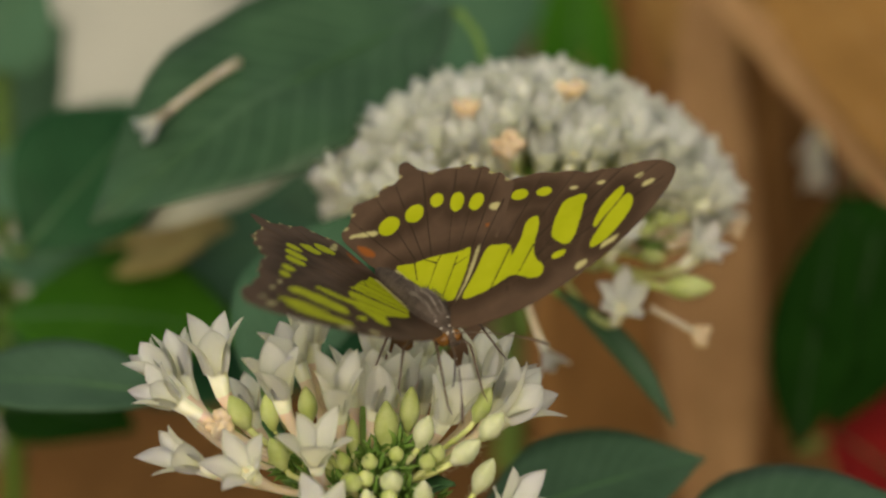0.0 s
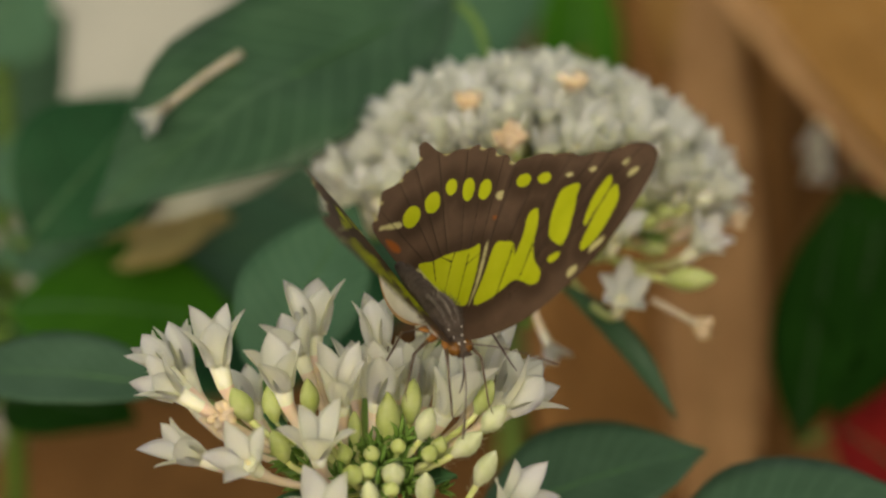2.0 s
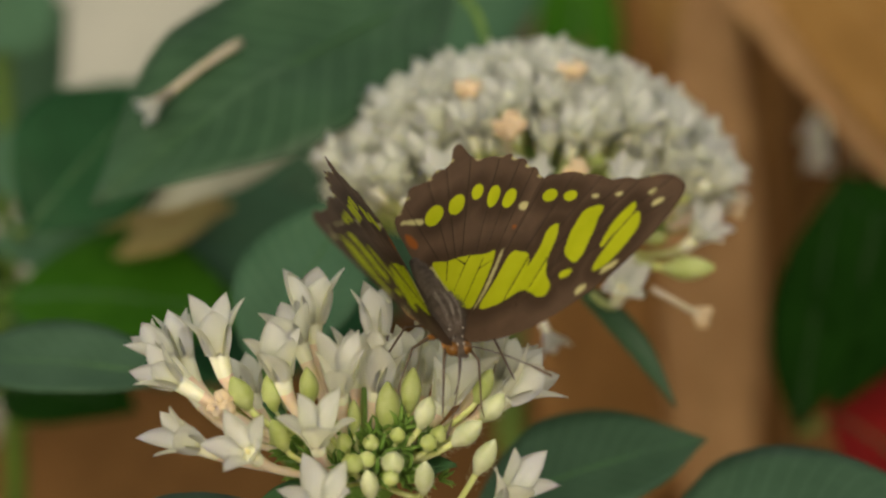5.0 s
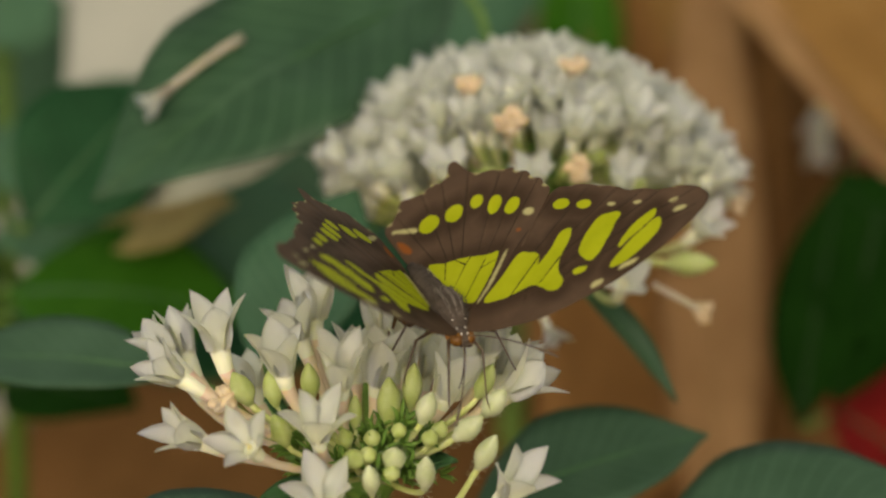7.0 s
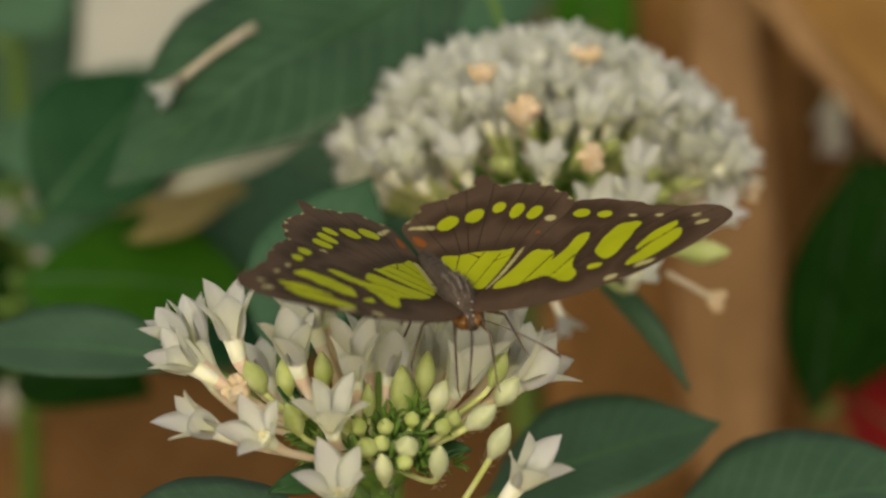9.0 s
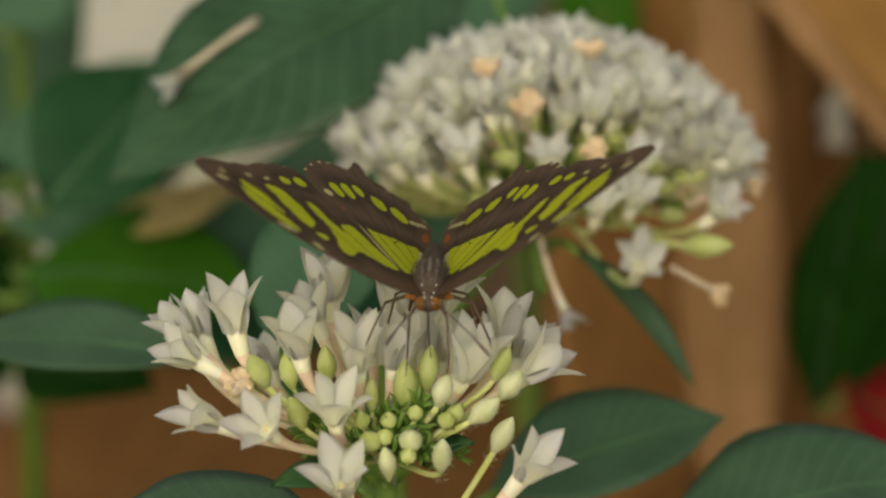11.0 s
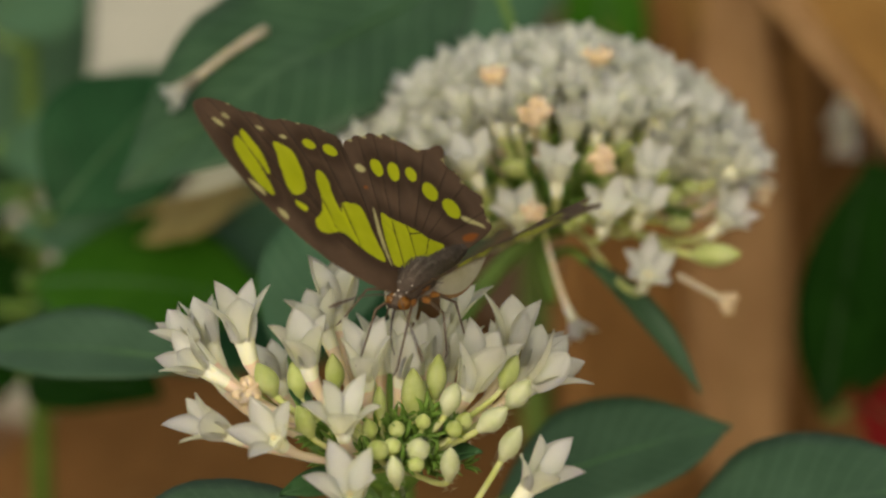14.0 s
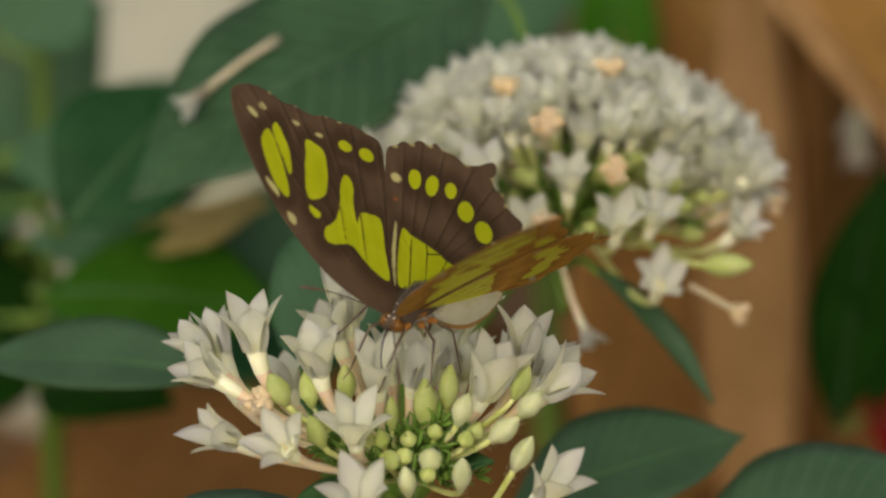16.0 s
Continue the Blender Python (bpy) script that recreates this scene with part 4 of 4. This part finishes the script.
HIND_CREAM = [*(oval(u, v, 0.8, 0.45, 40) for u, v in ((-12.2, 27.1), (-16.4, 26.3), (-20.6, 24.9), (-23.8, 22.9), (-27.5, 19.1), (-32.4, 14.3), (-33.3, 11.0), (-33, 8.7), (-33.6, 2.8), (-32.1, 0))),
              [(-4.5, 13.1), (-4.1, 13.4), (-0.5, 8.5), (1.8, 3.5), (1.5, 3.3), (-0.2, 6.5), (-2.55, 10.25)], [(-14, -0.8), (-6, -0.9), (1, 0), (-3, 1), (-8, 0.9), (-14, 0.5)], oval(-9.2, 21.3, 1.2, 0.9, 40), [(-29.4, -0.8), (-28.2, 0.2), (-25.4, 2.4), (-25.2, 3.4), (-26.4, 3.2), (-28.6, 1), (-29.6, 0)]]
HIND_ORANGE = [[(-26.4, -1), (-24.2, 0), (-21.6, 0.1), (-21.4, -0.8), (-23.7, -1.5)], oval(-6.9, 17.6, 0.6, 0.4, 40)]
FORE_VEINS = [((3, 2), (-10, 27)), ((5, 6), (-6, 32)), ((5.5, 8), (-1, 36.5)), ((6, 9), (3.5, 39.5)), ((7.5, 12.3), (11, 47)), ((3.6, 15.9), (9, 10)), ((9, 9), (14.5, 45)), ((8, 18), (6, 42))]
HIND_VEINS = [((1, 3), (-15, 27)), ((-1, 3), (-19.5, 26)), ((-2, 3), (-24, 23)), ((-4, 2), (-29, 18)), ((-5.6, 1.5), (-9, 8)), ((-9, 4), (-32, 13)), ((-9, 3), (-33, 8.5)), ((-9, 2), (-33, 2))]

FORE_FINE = [((2, 17), (6.2, 8.2)), ((6, 8), (8.3, 13.5)), ((8.3, 13.5), (5.5, 20))]
HIND_FINE = [((-5.6, 1.5), (-8.6, 6)), ((-8.6, 6), (-9.4, 7.8)), ((-8.6, 6), (-11.6, 5)), ((-1.5, 2), (-6.3, 9.6)), ((-5, 7.5), (-4.2, 11)), ((-9, 1.2), (-12.6, 3.4))]


def wing_mesh(name, outline, greens, creams, oranges, veins, fine, side, lift, per=9, rings=64):
    """A cambered, thin, two-sided wing lying in its own plane; side is +1 or -1."""
    rim = smooth_loop(outline, per)
    mid = rim.mean(0)
    flat = [mid + (rim - mid) * (1 - (k / rings) ** 1.0) for k in range(rings)] + [mid[None]]
    uv = np.concatenate(flat)
    n = len(rim)

    def field(shapes):
        best = np.full(len(uv), -9.0)
        for s in shapes:
            best = np.maximum(best, inside_distance(uv, smooth_loop(s, 5) if isinstance(s, list) else s))
        return best

    vein = np.full(len(uv), -9.0)
    for a, b in veins:
        a, b = np.array(a, float), np.array(b, float)
        d = b - a
        t = np.clip(((uv - a) @ d) / (d @ d), 0, 1)
        vein = np.maximum(vein, 0.1 - np.hypot(*(uv - a - t[:, None] * d).T))
    green = field(greens)
    vein = np.minimum(vein, -0.1 - green)
    for a, b in fine:
        a, b = np.array(a, float), np.array(b, float)
        d = b - a
        t = np.clip(((uv - a) @ d) / (d @ d), 0, 1)
        vein = np.maximum(vein, 0.15 - np.hypot(*(uv - a - t[:, None] * d).T))
    fields = {"green": green, "cream": field(creams), "orange": field(oranges) if oranges else np.full(len(uv), -9.0), "vein": vein}
    span = np.maximum(uv[:, 1], 0)
    camber = -0.0012 * span ** 2 + 0.05 * np.sin(uv[:, 0] * 1.3 + uv[:, 1] * 0.4) * np.minimum(span / 15, 1) + 0.25 * np.clip(vein + 0.6, 0, 0.6) * np.minimum(span / 10, 1)
    verts = []
    for sgn in (1, -1):
        for (u, v), z in zip(uv, camber):
            verts.append((u * 0.001, side * v * 0.001, (z + lift + sgn * 0.05) * 0.001))
    total = len(uv)
    faces, slots = [], []
    for base, flip, slot in ((0, side > 0, 0), (total, side < 0, 1)):
        for k in range(rings):
            for i in range(n):
                j = (i + 1) % n
                if k < rings - 1:
                    q = (base + k * n + i, base + k * n + j, base + (k + 1) * n + j, base + (k + 1) * n + i)
                else:
                    q = (base + k * n + i, base + k * n + j, base + total - 1)
                faces.append(q[::-1] if flip else q)
                slots.append(slot)
    for i in range(n):
        j = (i + 1) % n
        q = (i, j, total + j, total + i)
        faces.append(q if side > 0 else q[::-1])
        slots.append(0)
    me = mesh_from(name, verts, faces, [UPPER, UNDER], slots=slots)
    for key, values in fields.items():
        at = me.attributes.new(key, "FLOAT", "POINT")
        at.data.foreach_set("value", np.concatenate([values, values]).astype(np.float32))
    return me


def lathe(stations, sides=14, squash=1.0):
    """Rings along X: (x, z, radius)."""
    verts, faces = [], []
    for x, z, r in stations:
        for k in range(sides):
            a = 2 * math.pi * k / sides
            verts.append(Vector((x, r * math.cos(a), z + r * squash * math.sin(a))) * 0.001)
    n = len(stations)
    for i in range(n - 1):
        for k in range(sides):
            k2 = (k + 1) % sides
            faces.append((i * sides + k, (i + 1) * sides + k, (i + 1) * sides + k2, i * sides + k2))
    faces.append(tuple(range(sides)))
    faces.append(tuple(range((n - 1) * sides, n * sides))[::-1])
    return verts, faces


butterfly = thing("butterfly", "dark brown butterfly with lime-green wing spots, perched on white florets", "butterfly", (0, 0, 0))


feelers = {}


def body():
    st = [(5.5, -1.4, 1.3), (4.8, -1.0, 2.0), (3.2, -0.4, 2.7), (1, 0, 3.1), (-1.5, 0, 3.0), (-3.4, -0.1, 2.3), (-4.4, -0.2, 1.6)]
    v, f = lathe(st, 16, 1.05)
    slots = [1 if sum(v[i].z for i in q) / len(q) < -0.0007 and sum(v[i].x for i in q) / len(q) < 0.0032 else 0 for q in f]
    r2 = random.Random(5)
    thorax = part("thorax", mesh_from("thorax", v, f, [FUR, ORANGE_FUR], slots=slots), butterfly, "dark furry thorax, orange below")
    hair = []
    r = random.Random(3)
    for k in range(420):
        x, a = r.uniform(-4, 5), r.uniform(0, 6.283)
        rad = np.interp(x, [s[0] for s in st[::-1]], [s[2] for s in st[::-1]])
        zc = np.interp(x, [s[0] for s in st[::-1]], [s[1] for s in st[::-1]])
        d = Vector((r.uniform(-.9, -.2), math.cos(a), math.sin(a)))
        p = Vector((x, rad * math.cos(a), zc + rad * math.sin(a)))
        hair.append(tube_data([p * 0.001, (p + d * 0.6) * 0.001, (p + d * 1.0 + Vector((-.3, 0, 0))) * 0.001], [0.00007, 0.00005, 0.00001], 3, cap=False))
    hv, hf = joined(hair)
    part("hair", mesh_from("hair", hv, hf, [GREY_FUR]), thorax)
    for y in (-1.5, 0.0, 1.5):
        band = []
        for k in range(90):
            x = r2.uniform(-3.5, 4.6)
            rad = float(np.interp(x, [q[0] for q in st[::-1]], [q[2] for q in st[::-1]]))
            zc = float(np.interp(x, [q[0] for q in st[::-1]], [q[1] for q in st[::-1]]))
            w = max(-0.95, min(0.95, (y * rad / 3.1 + r2.uniform(-0.28, 0.28)) / rad))
            p = Vector((x, rad * w, zc + 1.05 * rad * math.sqrt(1 - w * w)))
            band.append(tube_data([p * 0.001, (p + Vector((-0.5, 0, 0.3))) * 0.001, (p + Vector((-1.0, 0, 0.34))) * 0.001], [0.00007, 0.00006, 0.00001], 3, cap=False))
        bv, bf = joined(band)
        part("hair_band", mesh_from("hair_band", bv, bf, [PALE_FUR]), thorax, "band of paler grey hair")
    for s in (1, -1):
        pts = [Vector((3.6, s * 1.9, -1.9)), Vector((1.2, s * 2.5, -1.8)), Vector((-1.4, s * 2.4, -1.7))]
        v, f = tube_data([p * 0.001 for p in pts], [0.0003, 0.0006, 0.0003], 6)
        part("stripe", mesh_from("stripe", v, f, [WHITE_FUR]), thorax, "pale flank stripe")
    st = [(-3.4, 0.0, 1.5)]
    for k in range(8):
        x = -4.2 - k * 1.62
        r = 2.1 * (1 - (k / 9.5) ** 2.2)
        st += [(x, 0.1 - 0.02 * k, r), (x - 1.35, 0.1 - 0.02 * k, r * 0.98), (x - 1.5, 0.1 - 0.02 * k, r * 0.9)]
    st.append((-17.4, -0.1, 0.25))
    v, f = lathe(st, 14, 1.05)
    slots = [1 if sum(v[i].z for i in q) / len(q) < -0.0008 else 0 for q in f]
    abdomen = part("abdomen", mesh_from("abdomen", v, f, [FUR, ORANGE_FUR], slots=slots), butterfly, "slender segmented dark abdomen")
    hair = []
    for k in range(360):
        x, a = r2.uniform(-15, -4), r2.uniform(0.2, 2.94)
        rad = float(np.interp(-x, [-q[0] for q in st], [q[2] for q in st]))
        p = Vector((x, rad * math.cos(a), 0.1 + rad * math.sin(a)))
        d = Vector((-0.8, 0.35 * math.cos(a), 0.35 * math.sin(a)))
        hair.append(tube_data([p * 0.001, (p + d * 0.5) * 0.001, (p + d) * 0.001], [0.00005, 0.00004, 0.00001], 3, cap=False))
    hv, hf = joined(hair)
    part("hair", mesh_from("hair", hv, hf, [GREY_FUR]), abdomen)
    v, f = lathe([(5.2, -1.7, 0.9), (5.7, -1.8, 1.4), (6.7, -2.0, 1.7), (7.7, -2.2, 1.45), (8.4, -2.4, 0.8)], 14)
    head = part("head", mesh_from("head", v, f, [FUR]), butterfly)
    for s in (1, -1):
        ev, ef = lathe([(-1.1, 0, 0.15), (-0.95, 0, 0.6), (-0.5, 0, 1.0), (0, 0, 1.15), (0.5, 0, 1.0), (0.95, 0, 0.6), (1.1, 0, 0.15)], 14)
        ev = [q * 1.2 + Vector((7.2, s * 1.2, -2.1)) * 0.001 for q in ev]
        part("eye", mesh_from("eye", ev, ef, [EYE_MAT]), head, "orange-brown compound eye")
        pts = bezier(Vector((7.6, s * 0.6, -1.2)), Vector((12, s * 2.5, 0.5)), Vector((17, s * 6, 0.5)), Vector((22.5, s * 9.5, -1.0)), 14)
        socket = Vector((7.6, s * 0.6, -1.2)) * 0.001
        av, af = tube_data([q * 0.001 - socket for q in pts], [0.00013] * 11 + [0.00018, 0.0003, 0.00034, 0.0002], 6)
        feelers[s] = part("antenna", mesh_from("antenna", av, af, [SHIN]), head, "", Matrix.Translation(socket))
        pts = [Vector((7.8, s * 0.5, -2.8)), Vector((9.0, s * 0.55, -2.6)), Vector((10.0, s * 0.5, -1.8)), Vector((10.6, s * 0.4, -1.2))]
        pv, pf = tube_data([q * 0.001 for q in pts], [0.0003, 0.0004, 0.0003, 0.0001], 7)
        part("palp", mesh_from("palp", pv, pf, [FUR]), head)
    for x, y, z in ((5.9, 0.9, -0.5), (5.9, -0.9, -0.5), (7.6, 0.6, -0.75), (7.6, -0.6, -0.75), (4.7, 1.3, 0.6), (4.7, -1.3, 0.6)):
        tv, tf = lathe([(-0.3, 0, 0.04), (-0.15, 0, 0.14), (0.1, 0, 0.17), (0.3, 0, 0.04)], 7)
        part("tuft", mesh_from("tuft", [q + Vector((x, y, z)) * 0.001 for q in tv], tf, [WHITE_FUR]), head if x > 5 else thorax, "tiny white hair tuft")
    pts = bezier(Vector((8, 0, -3)), Vector((9.5, 0, -5)), Vector((9.5, 0, -9)), Vector((7.5, 0.4, -12.5)), 12)
    v, f = tube_data([q * 0.001 for q in pts], [0.00022 - 0.00001 * i for i in range(13)], 6)
    part("proboscis", mesh_from("proboscis", v, f, [HORN]), head)
    for s in (1, -1):
        for a, b, c in (((3.6, 1.2, -2.4), (9.0, 3.4, -4.0), (12.5, 3.8, -12.5)), ((1.6, 1.6, -2.4), (4.5, 8.0, -3.0), (7.5, 11.0, -9.0)),
                        ((0, 1.6, -2.2), (-3.0, 6.5, -4.0), (-5.0, 8.5, -12.0))):
            a, b, c = (Vector((q[0], s * q[1], q[2])) * 0.001 for q in (a, b, c))
            foot = c + (c - b) * 0.12 + Vector((0.0012, 0, 0))
            v, f = tube_data([a, a.lerp(b, 0.25), a.lerp(b, 0.45) + Vector((0, 0, 0.0003)), b, b.lerp(c, 0.5), c, foot], [0.0008, 0.0007, 0.0004, 0.00026, 0.00021, 0.00017, 0.00007], 6)
            slots = [0 if i < 12 else 1 for i in range(len(f))]
            part("leg", mesh_from("leg", v, f, [ORANGE_FUR, SHIN], slots=slots), butterfly)


body()
wings = {}
for s in (1, -1):
    wings["fore", s] = part("forewing", wing_mesh("forewing", FORE, FORE_GREEN, FORE_CREAM, None, FORE_VEINS, FORE_FINE, s, 0.25), butterfly, "brown forewing with lime-green patches")
    wings["hind", s] = part("hindwing", wing_mesh("hindwing", HIND, HIND_GREEN, HIND_CREAM, HIND_ORANGE, HIND_VEINS, HIND_FINE, s, -0.15), butterfly, "scalloped brown hindwing with a row of green spots")


def fold_mesh(s):
    """The pale inner margin of a hindwing, bent down beside the abdomen."""
    rows, cols = 20, 6
    verts, faces, slots = [], [], []
    for side in (1, -1):
        for i in range(rows + 1):
            k = i / rows
            u = 1 - 20 * k
            wide = 5.5 * math.sin(math.pi * min(1, k * 0.92 + 0.05)) ** 0.7
            for j in range(cols + 1):
                w = j / cols
                a = radians(-70 - 50 * w)
                r = wide * w
                verts.append(Vector((u - 2.0 * w, s * (-0.6 + r * math.cos(a) + side * 0.03), -0.1 + r * math.sin(a))) * 0.001)
    per = (rows + 1) * (cols + 1)
    for k, base in ((0, 0), (1, per)):
        for i in range(rows):
            for j in range(cols):
                a = base + i * (cols + 1) + j
                q = (a, a + 1, a + cols + 2, a + cols + 1)
                faces.append(q if (k == 0) == (s > 0) else q[::-1])
                slots.append(1 if j == cols - 1 else 0)
    return mesh_from("inner_fold", verts, faces, [FOLD, FOLD_EDGE], slots=slots)


FOLD = simple("pale_wing_fold", (0.56, 0.56, 0.32), (0.7, 0.7, 0.46), 160, 0.6, 0.3)
FOLD_EDGE = simple("brown_wing_edge", (0.3, 0.17, 0.06), (0.42, 0.25, 0.1), 300, 0.6, 0.2)
for s in (1, -1):
    part("inner_fold", fold_mesh(s), wings["hind", s], "pale inner margin folded down beside the abdomen")


def hinge(s, up, sweep=0.0, twist=0.0):
    """A wing's pose on the body: raised, swept forward and twisted, leading edge up, by degrees."""
    return pose(0, s * 0.0025, 0, s * up, 0, 0) @ pose(0, 0, 0, 0, -twist, 0) @ pose(0.005, 0, 0, 0, 0, -s * sweep) @ pose(-0.005, 0, 0)


def droop(s, down, out):
    """A feeler's pose on the head: lowered and spread by degrees."""
    return pose(0.0076, s * 0.0006, -0.0012, 0, down, s * out)


def motions():
    walk(butterfly, [
        (0, pose(-0.00276, -0.01263, 0.61184, 8.4, 11.9, -56.9)),
        (0.5, pose(-0.00410, -0.01450, 0.61171, 12.4, 10.2, -59.6)),
        (1, pose(-0.00331, -0.01105, 0.61012, 8.2, 10.7, -60.4)),
        (1.5, pose(-0.00359, -0.01108, 0.61024, 9.0, 12.4, -64.5)),
        (2, pose(-0.00046, -0.01186, 0.60909, 6.8, 19.7, -59.8)),
        (2.5, pose(0.00086, -0.01126, 0.60722, -0.9, 21.2, -64.3)),
        (3, pose(0.00061, -0.01393, 0.60885, -0.9, 16.1, -62.1)),
        (3.5, pose(0.00005, -0.01560, 0.60861, 0.6, 14.8, -61.3)),
        (4, pose(0.00043, -0.01321, 0.60774, 0.5, 19.3, -65.8)),
        (4.2, pose(0.00084, -0.01181, 0.60681, 1.3, 25.3, -68.0)),
        (6.3, pose(-0.00054, -0.01162, 0.60787, -0.5, 12.2, -66.4)),
        (6.5, pose(-0.00020, -0.01277, 0.60797, -0.9, 13.5, -65.8)),
        (7, pose(0.00046, -0.00897, 0.60645, -1.0, 13.6, -65.5)),
        (7.5, pose(-0.00036, -0.01039, 0.60763, 1.9, 11.5, -67.0)),
        (8, pose(-0.00045, -0.01038, 0.60790, -1.3, 11.2, -67.8)),
        (8.5, pose(0.00004, -0.00968, 0.60722, -0.6, 11.8, -67.0)),
        (9, pose(-0.00060, -0.01244, 0.60825, 1.2, 9.9, -68.4)),
        (9.2, pose(-0.00109, -0.01315, 0.60893, -0.2, 10.6, -71.3)),
        (11.3, pose(-0.00593, -0.01047, 0.60969, -0.1, 3.3, -97.8)),
        (11.5, pose(-0.00555, -0.01471, 0.61168, -1.5, 3.1, -102.1)),
        (12, pose(-0.00671, -0.01148, 0.60984, -5.3, -1.7, -109.0)),
        (12.5, pose(-0.00677, -0.01074, 0.60993, -6.2, 0.1, -113.2)),
        (13, pose(-0.00653, -0.00896, 0.61123, -4.6, -2.6, -113.0)),
        (13.5, pose(-0.00629, -0.00901, 0.61154, -10.2, 3.8, -117.0)),
        (14, pose(-0.00936, -0.01016, 0.61109, -8.4, 4.8, -118.6)),
        (14.5, pose(-0.01210, -0.01123, 0.61090, -5.8, 4.0, -128.2)),
        (15, pose(-0.01210, -0.01112, 0.60956, -4.3, 2.2, -129.9)),
        (15.5, pose(-0.01173, -0.00981, 0.60898, -10.5, 0.2, -132.3)),
        (16, pose(-0.01149, -0.00944, 0.60823, -14.0, 2.5, -128.3)),
    ])
    walk(feelers[1], [(t, droop(1, down, out)) for t, down, out in ((0, 4, 18), (4, 0, 14), (7, 0, 18), (9, 18, 18), (11.4, 25, 8), (13.5, 20, 12), (16, 16, 14))])
    walk(feelers[-1], [(t, droop(-1, down, out)) for t, down, out in ((0, 45, -18), (3.5, 48, -18), (8, 50, -20), (9, 28, -14), (11.4, 10, -10), (13.5, -5, -15), (14.5, -14, -20), (16, -16, 15))])
    # seconds; degrees raised, left and right; hindwing more or less; forewing swept forward; both wings twisted
    flaps = [
        (0, 30.7, 32.4, 1.2, -1.2, -2.0, 0.4, -3.1, -1.6),
        (0.5, 18.0, 17.4, 0.3, -2.1, -1.9, 0.3, -1.5, -1.2),
        (1, 31.4, 30.3, 0.8, 1.0, -1.8, 3.0, -3.0, -2.7),
        (1.5, 46.7, 54.0, -0.7, 0.2, -0.0, 0.0, -3.0, 0.0),
        (2, 54.5, 55.3, -1.7, 0.3, 1.3, 0.0, 0.4, -1.6),
        (2.5, 42.1, 41.9, 0.0, 1.0, 1.6, 5.3, -0.4, 0.1),
        (3, 19.4, 19.8, 1.4, 1.1, 1.2, 2.5, -0.7, -1.0),
        (3.5, 10.0, 9.3, 0.2, 1.4, -1.4, 1.0, -2.8, -3.0),
        (4, 31.0, 31.1, 0.1, -0.6, -1.2, -0.9, -1.3, -0.6),
        (4.2, 39.8, 40.5, -0.4, 1.0, 1.3, -1.3, -1.0, -1.1),
        (4.9, 51.0, 52.0, -0.8, 0.3, 1.5, 1.0, -0.5, -1.0),
        (5.5, 40.0, 41.0, 0.0, 0.0, 2.5, 4.0, 0.0, 0.0),
        (6.3, 22.3, 22.6, -0.1, -1.7, 3.9, 7.1, 0.4, 0.6),
        (6.5, 22.3, 21.7, 1.4, -1.2, 1.5, 4.9, -1.7, -0.1),
        (7, 39.2, 35.5, 1.6, -1.9, 2.0, 4.7, -2.3, -0.7),
        (7.5, 41.5, 42.7, 1.5, 0.2, 1.2, 0.0, -2.5, -2.4),
        (8, 45.6, 46.3, 0.9, 0.1, 0.5, 0.0, -2.2, -1.0),
        (8.5, 34.6, 33.9, 1.3, -0.6, 0.9, 4.0, -1.0, -0.1),
        (9, 23.8, 23.2, 1.3, -1.6, 0.8, 4.1, 0.2, -0.2),
        (9.2, 23.6, 23.8, 1.4, -2.8, -1.7, 5.5, -0.0, -0.5),
        (9.9, 36.0, 36.5, 1.0, -1.0, 0.0, 5.0, 0.0, 0.0),
        (10.6, 46.0, 46.5, 0.5, 0.0, 0.0, 5.5, 0.0, 0.0),
        (11.3, 30.5, 31.0, 0.0, 1.0, 0.0, 5.3, 0.0, 0.1),
        (11.5, 21.1, 25.4, 2.2, 0.2, 2.0, 4.4, -0.2, 1.4),
        (12, 14.4, 15.1, 0.0, 0.6, 0.0, 4.1, 0.0, -0.0),
        (12.5, 25.3, 26.3, -0.0, 0.3, 0.0, 5.1, -2.7, 0.4),
        (13, 43.6, 43.9, 0.0, 0.8, 0.0, 3.8, 2.5, -0.0),
        (13.5, 51.6, 51.6, 0.2, -0.2, 0.0, 4.8, 2.5, 2.5),
        (14, 40.9, 41.3, 0.0, 0.0, 0.0, 3.6, 2.5, 0.0),
        (14.5, 31.2, 30.9, 0.2, 0.7, 0.0, 3.8, 2.0, 3.2),
        (15, 23.4, 23.8, 0.0, 0.9, 0.0, 4.4, 0.0, 0.1),
        (15.5, 29.6, 29.6, -0.0, 0.5, 0.0, 4.3, 3.0, 0.2),
        (16, 50.0, 48.5, 0.4, 0.6, 0.0, 4.2, 5.0, -3.3),
    ]
    for (kind, s), wing in wings.items():
        i = 0 if s > 0 else 1
        if kind == "fore":
            walk(wing, [(row[0], hinge(s, row[1 + i], row[5 + i], row[7 + i])) for row in flaps])
        else:
            walk(wing, [(row[0], hinge(s, row[1 + i] + row[3 + i], 0, row[7 + i])) for row in flaps])


motions()
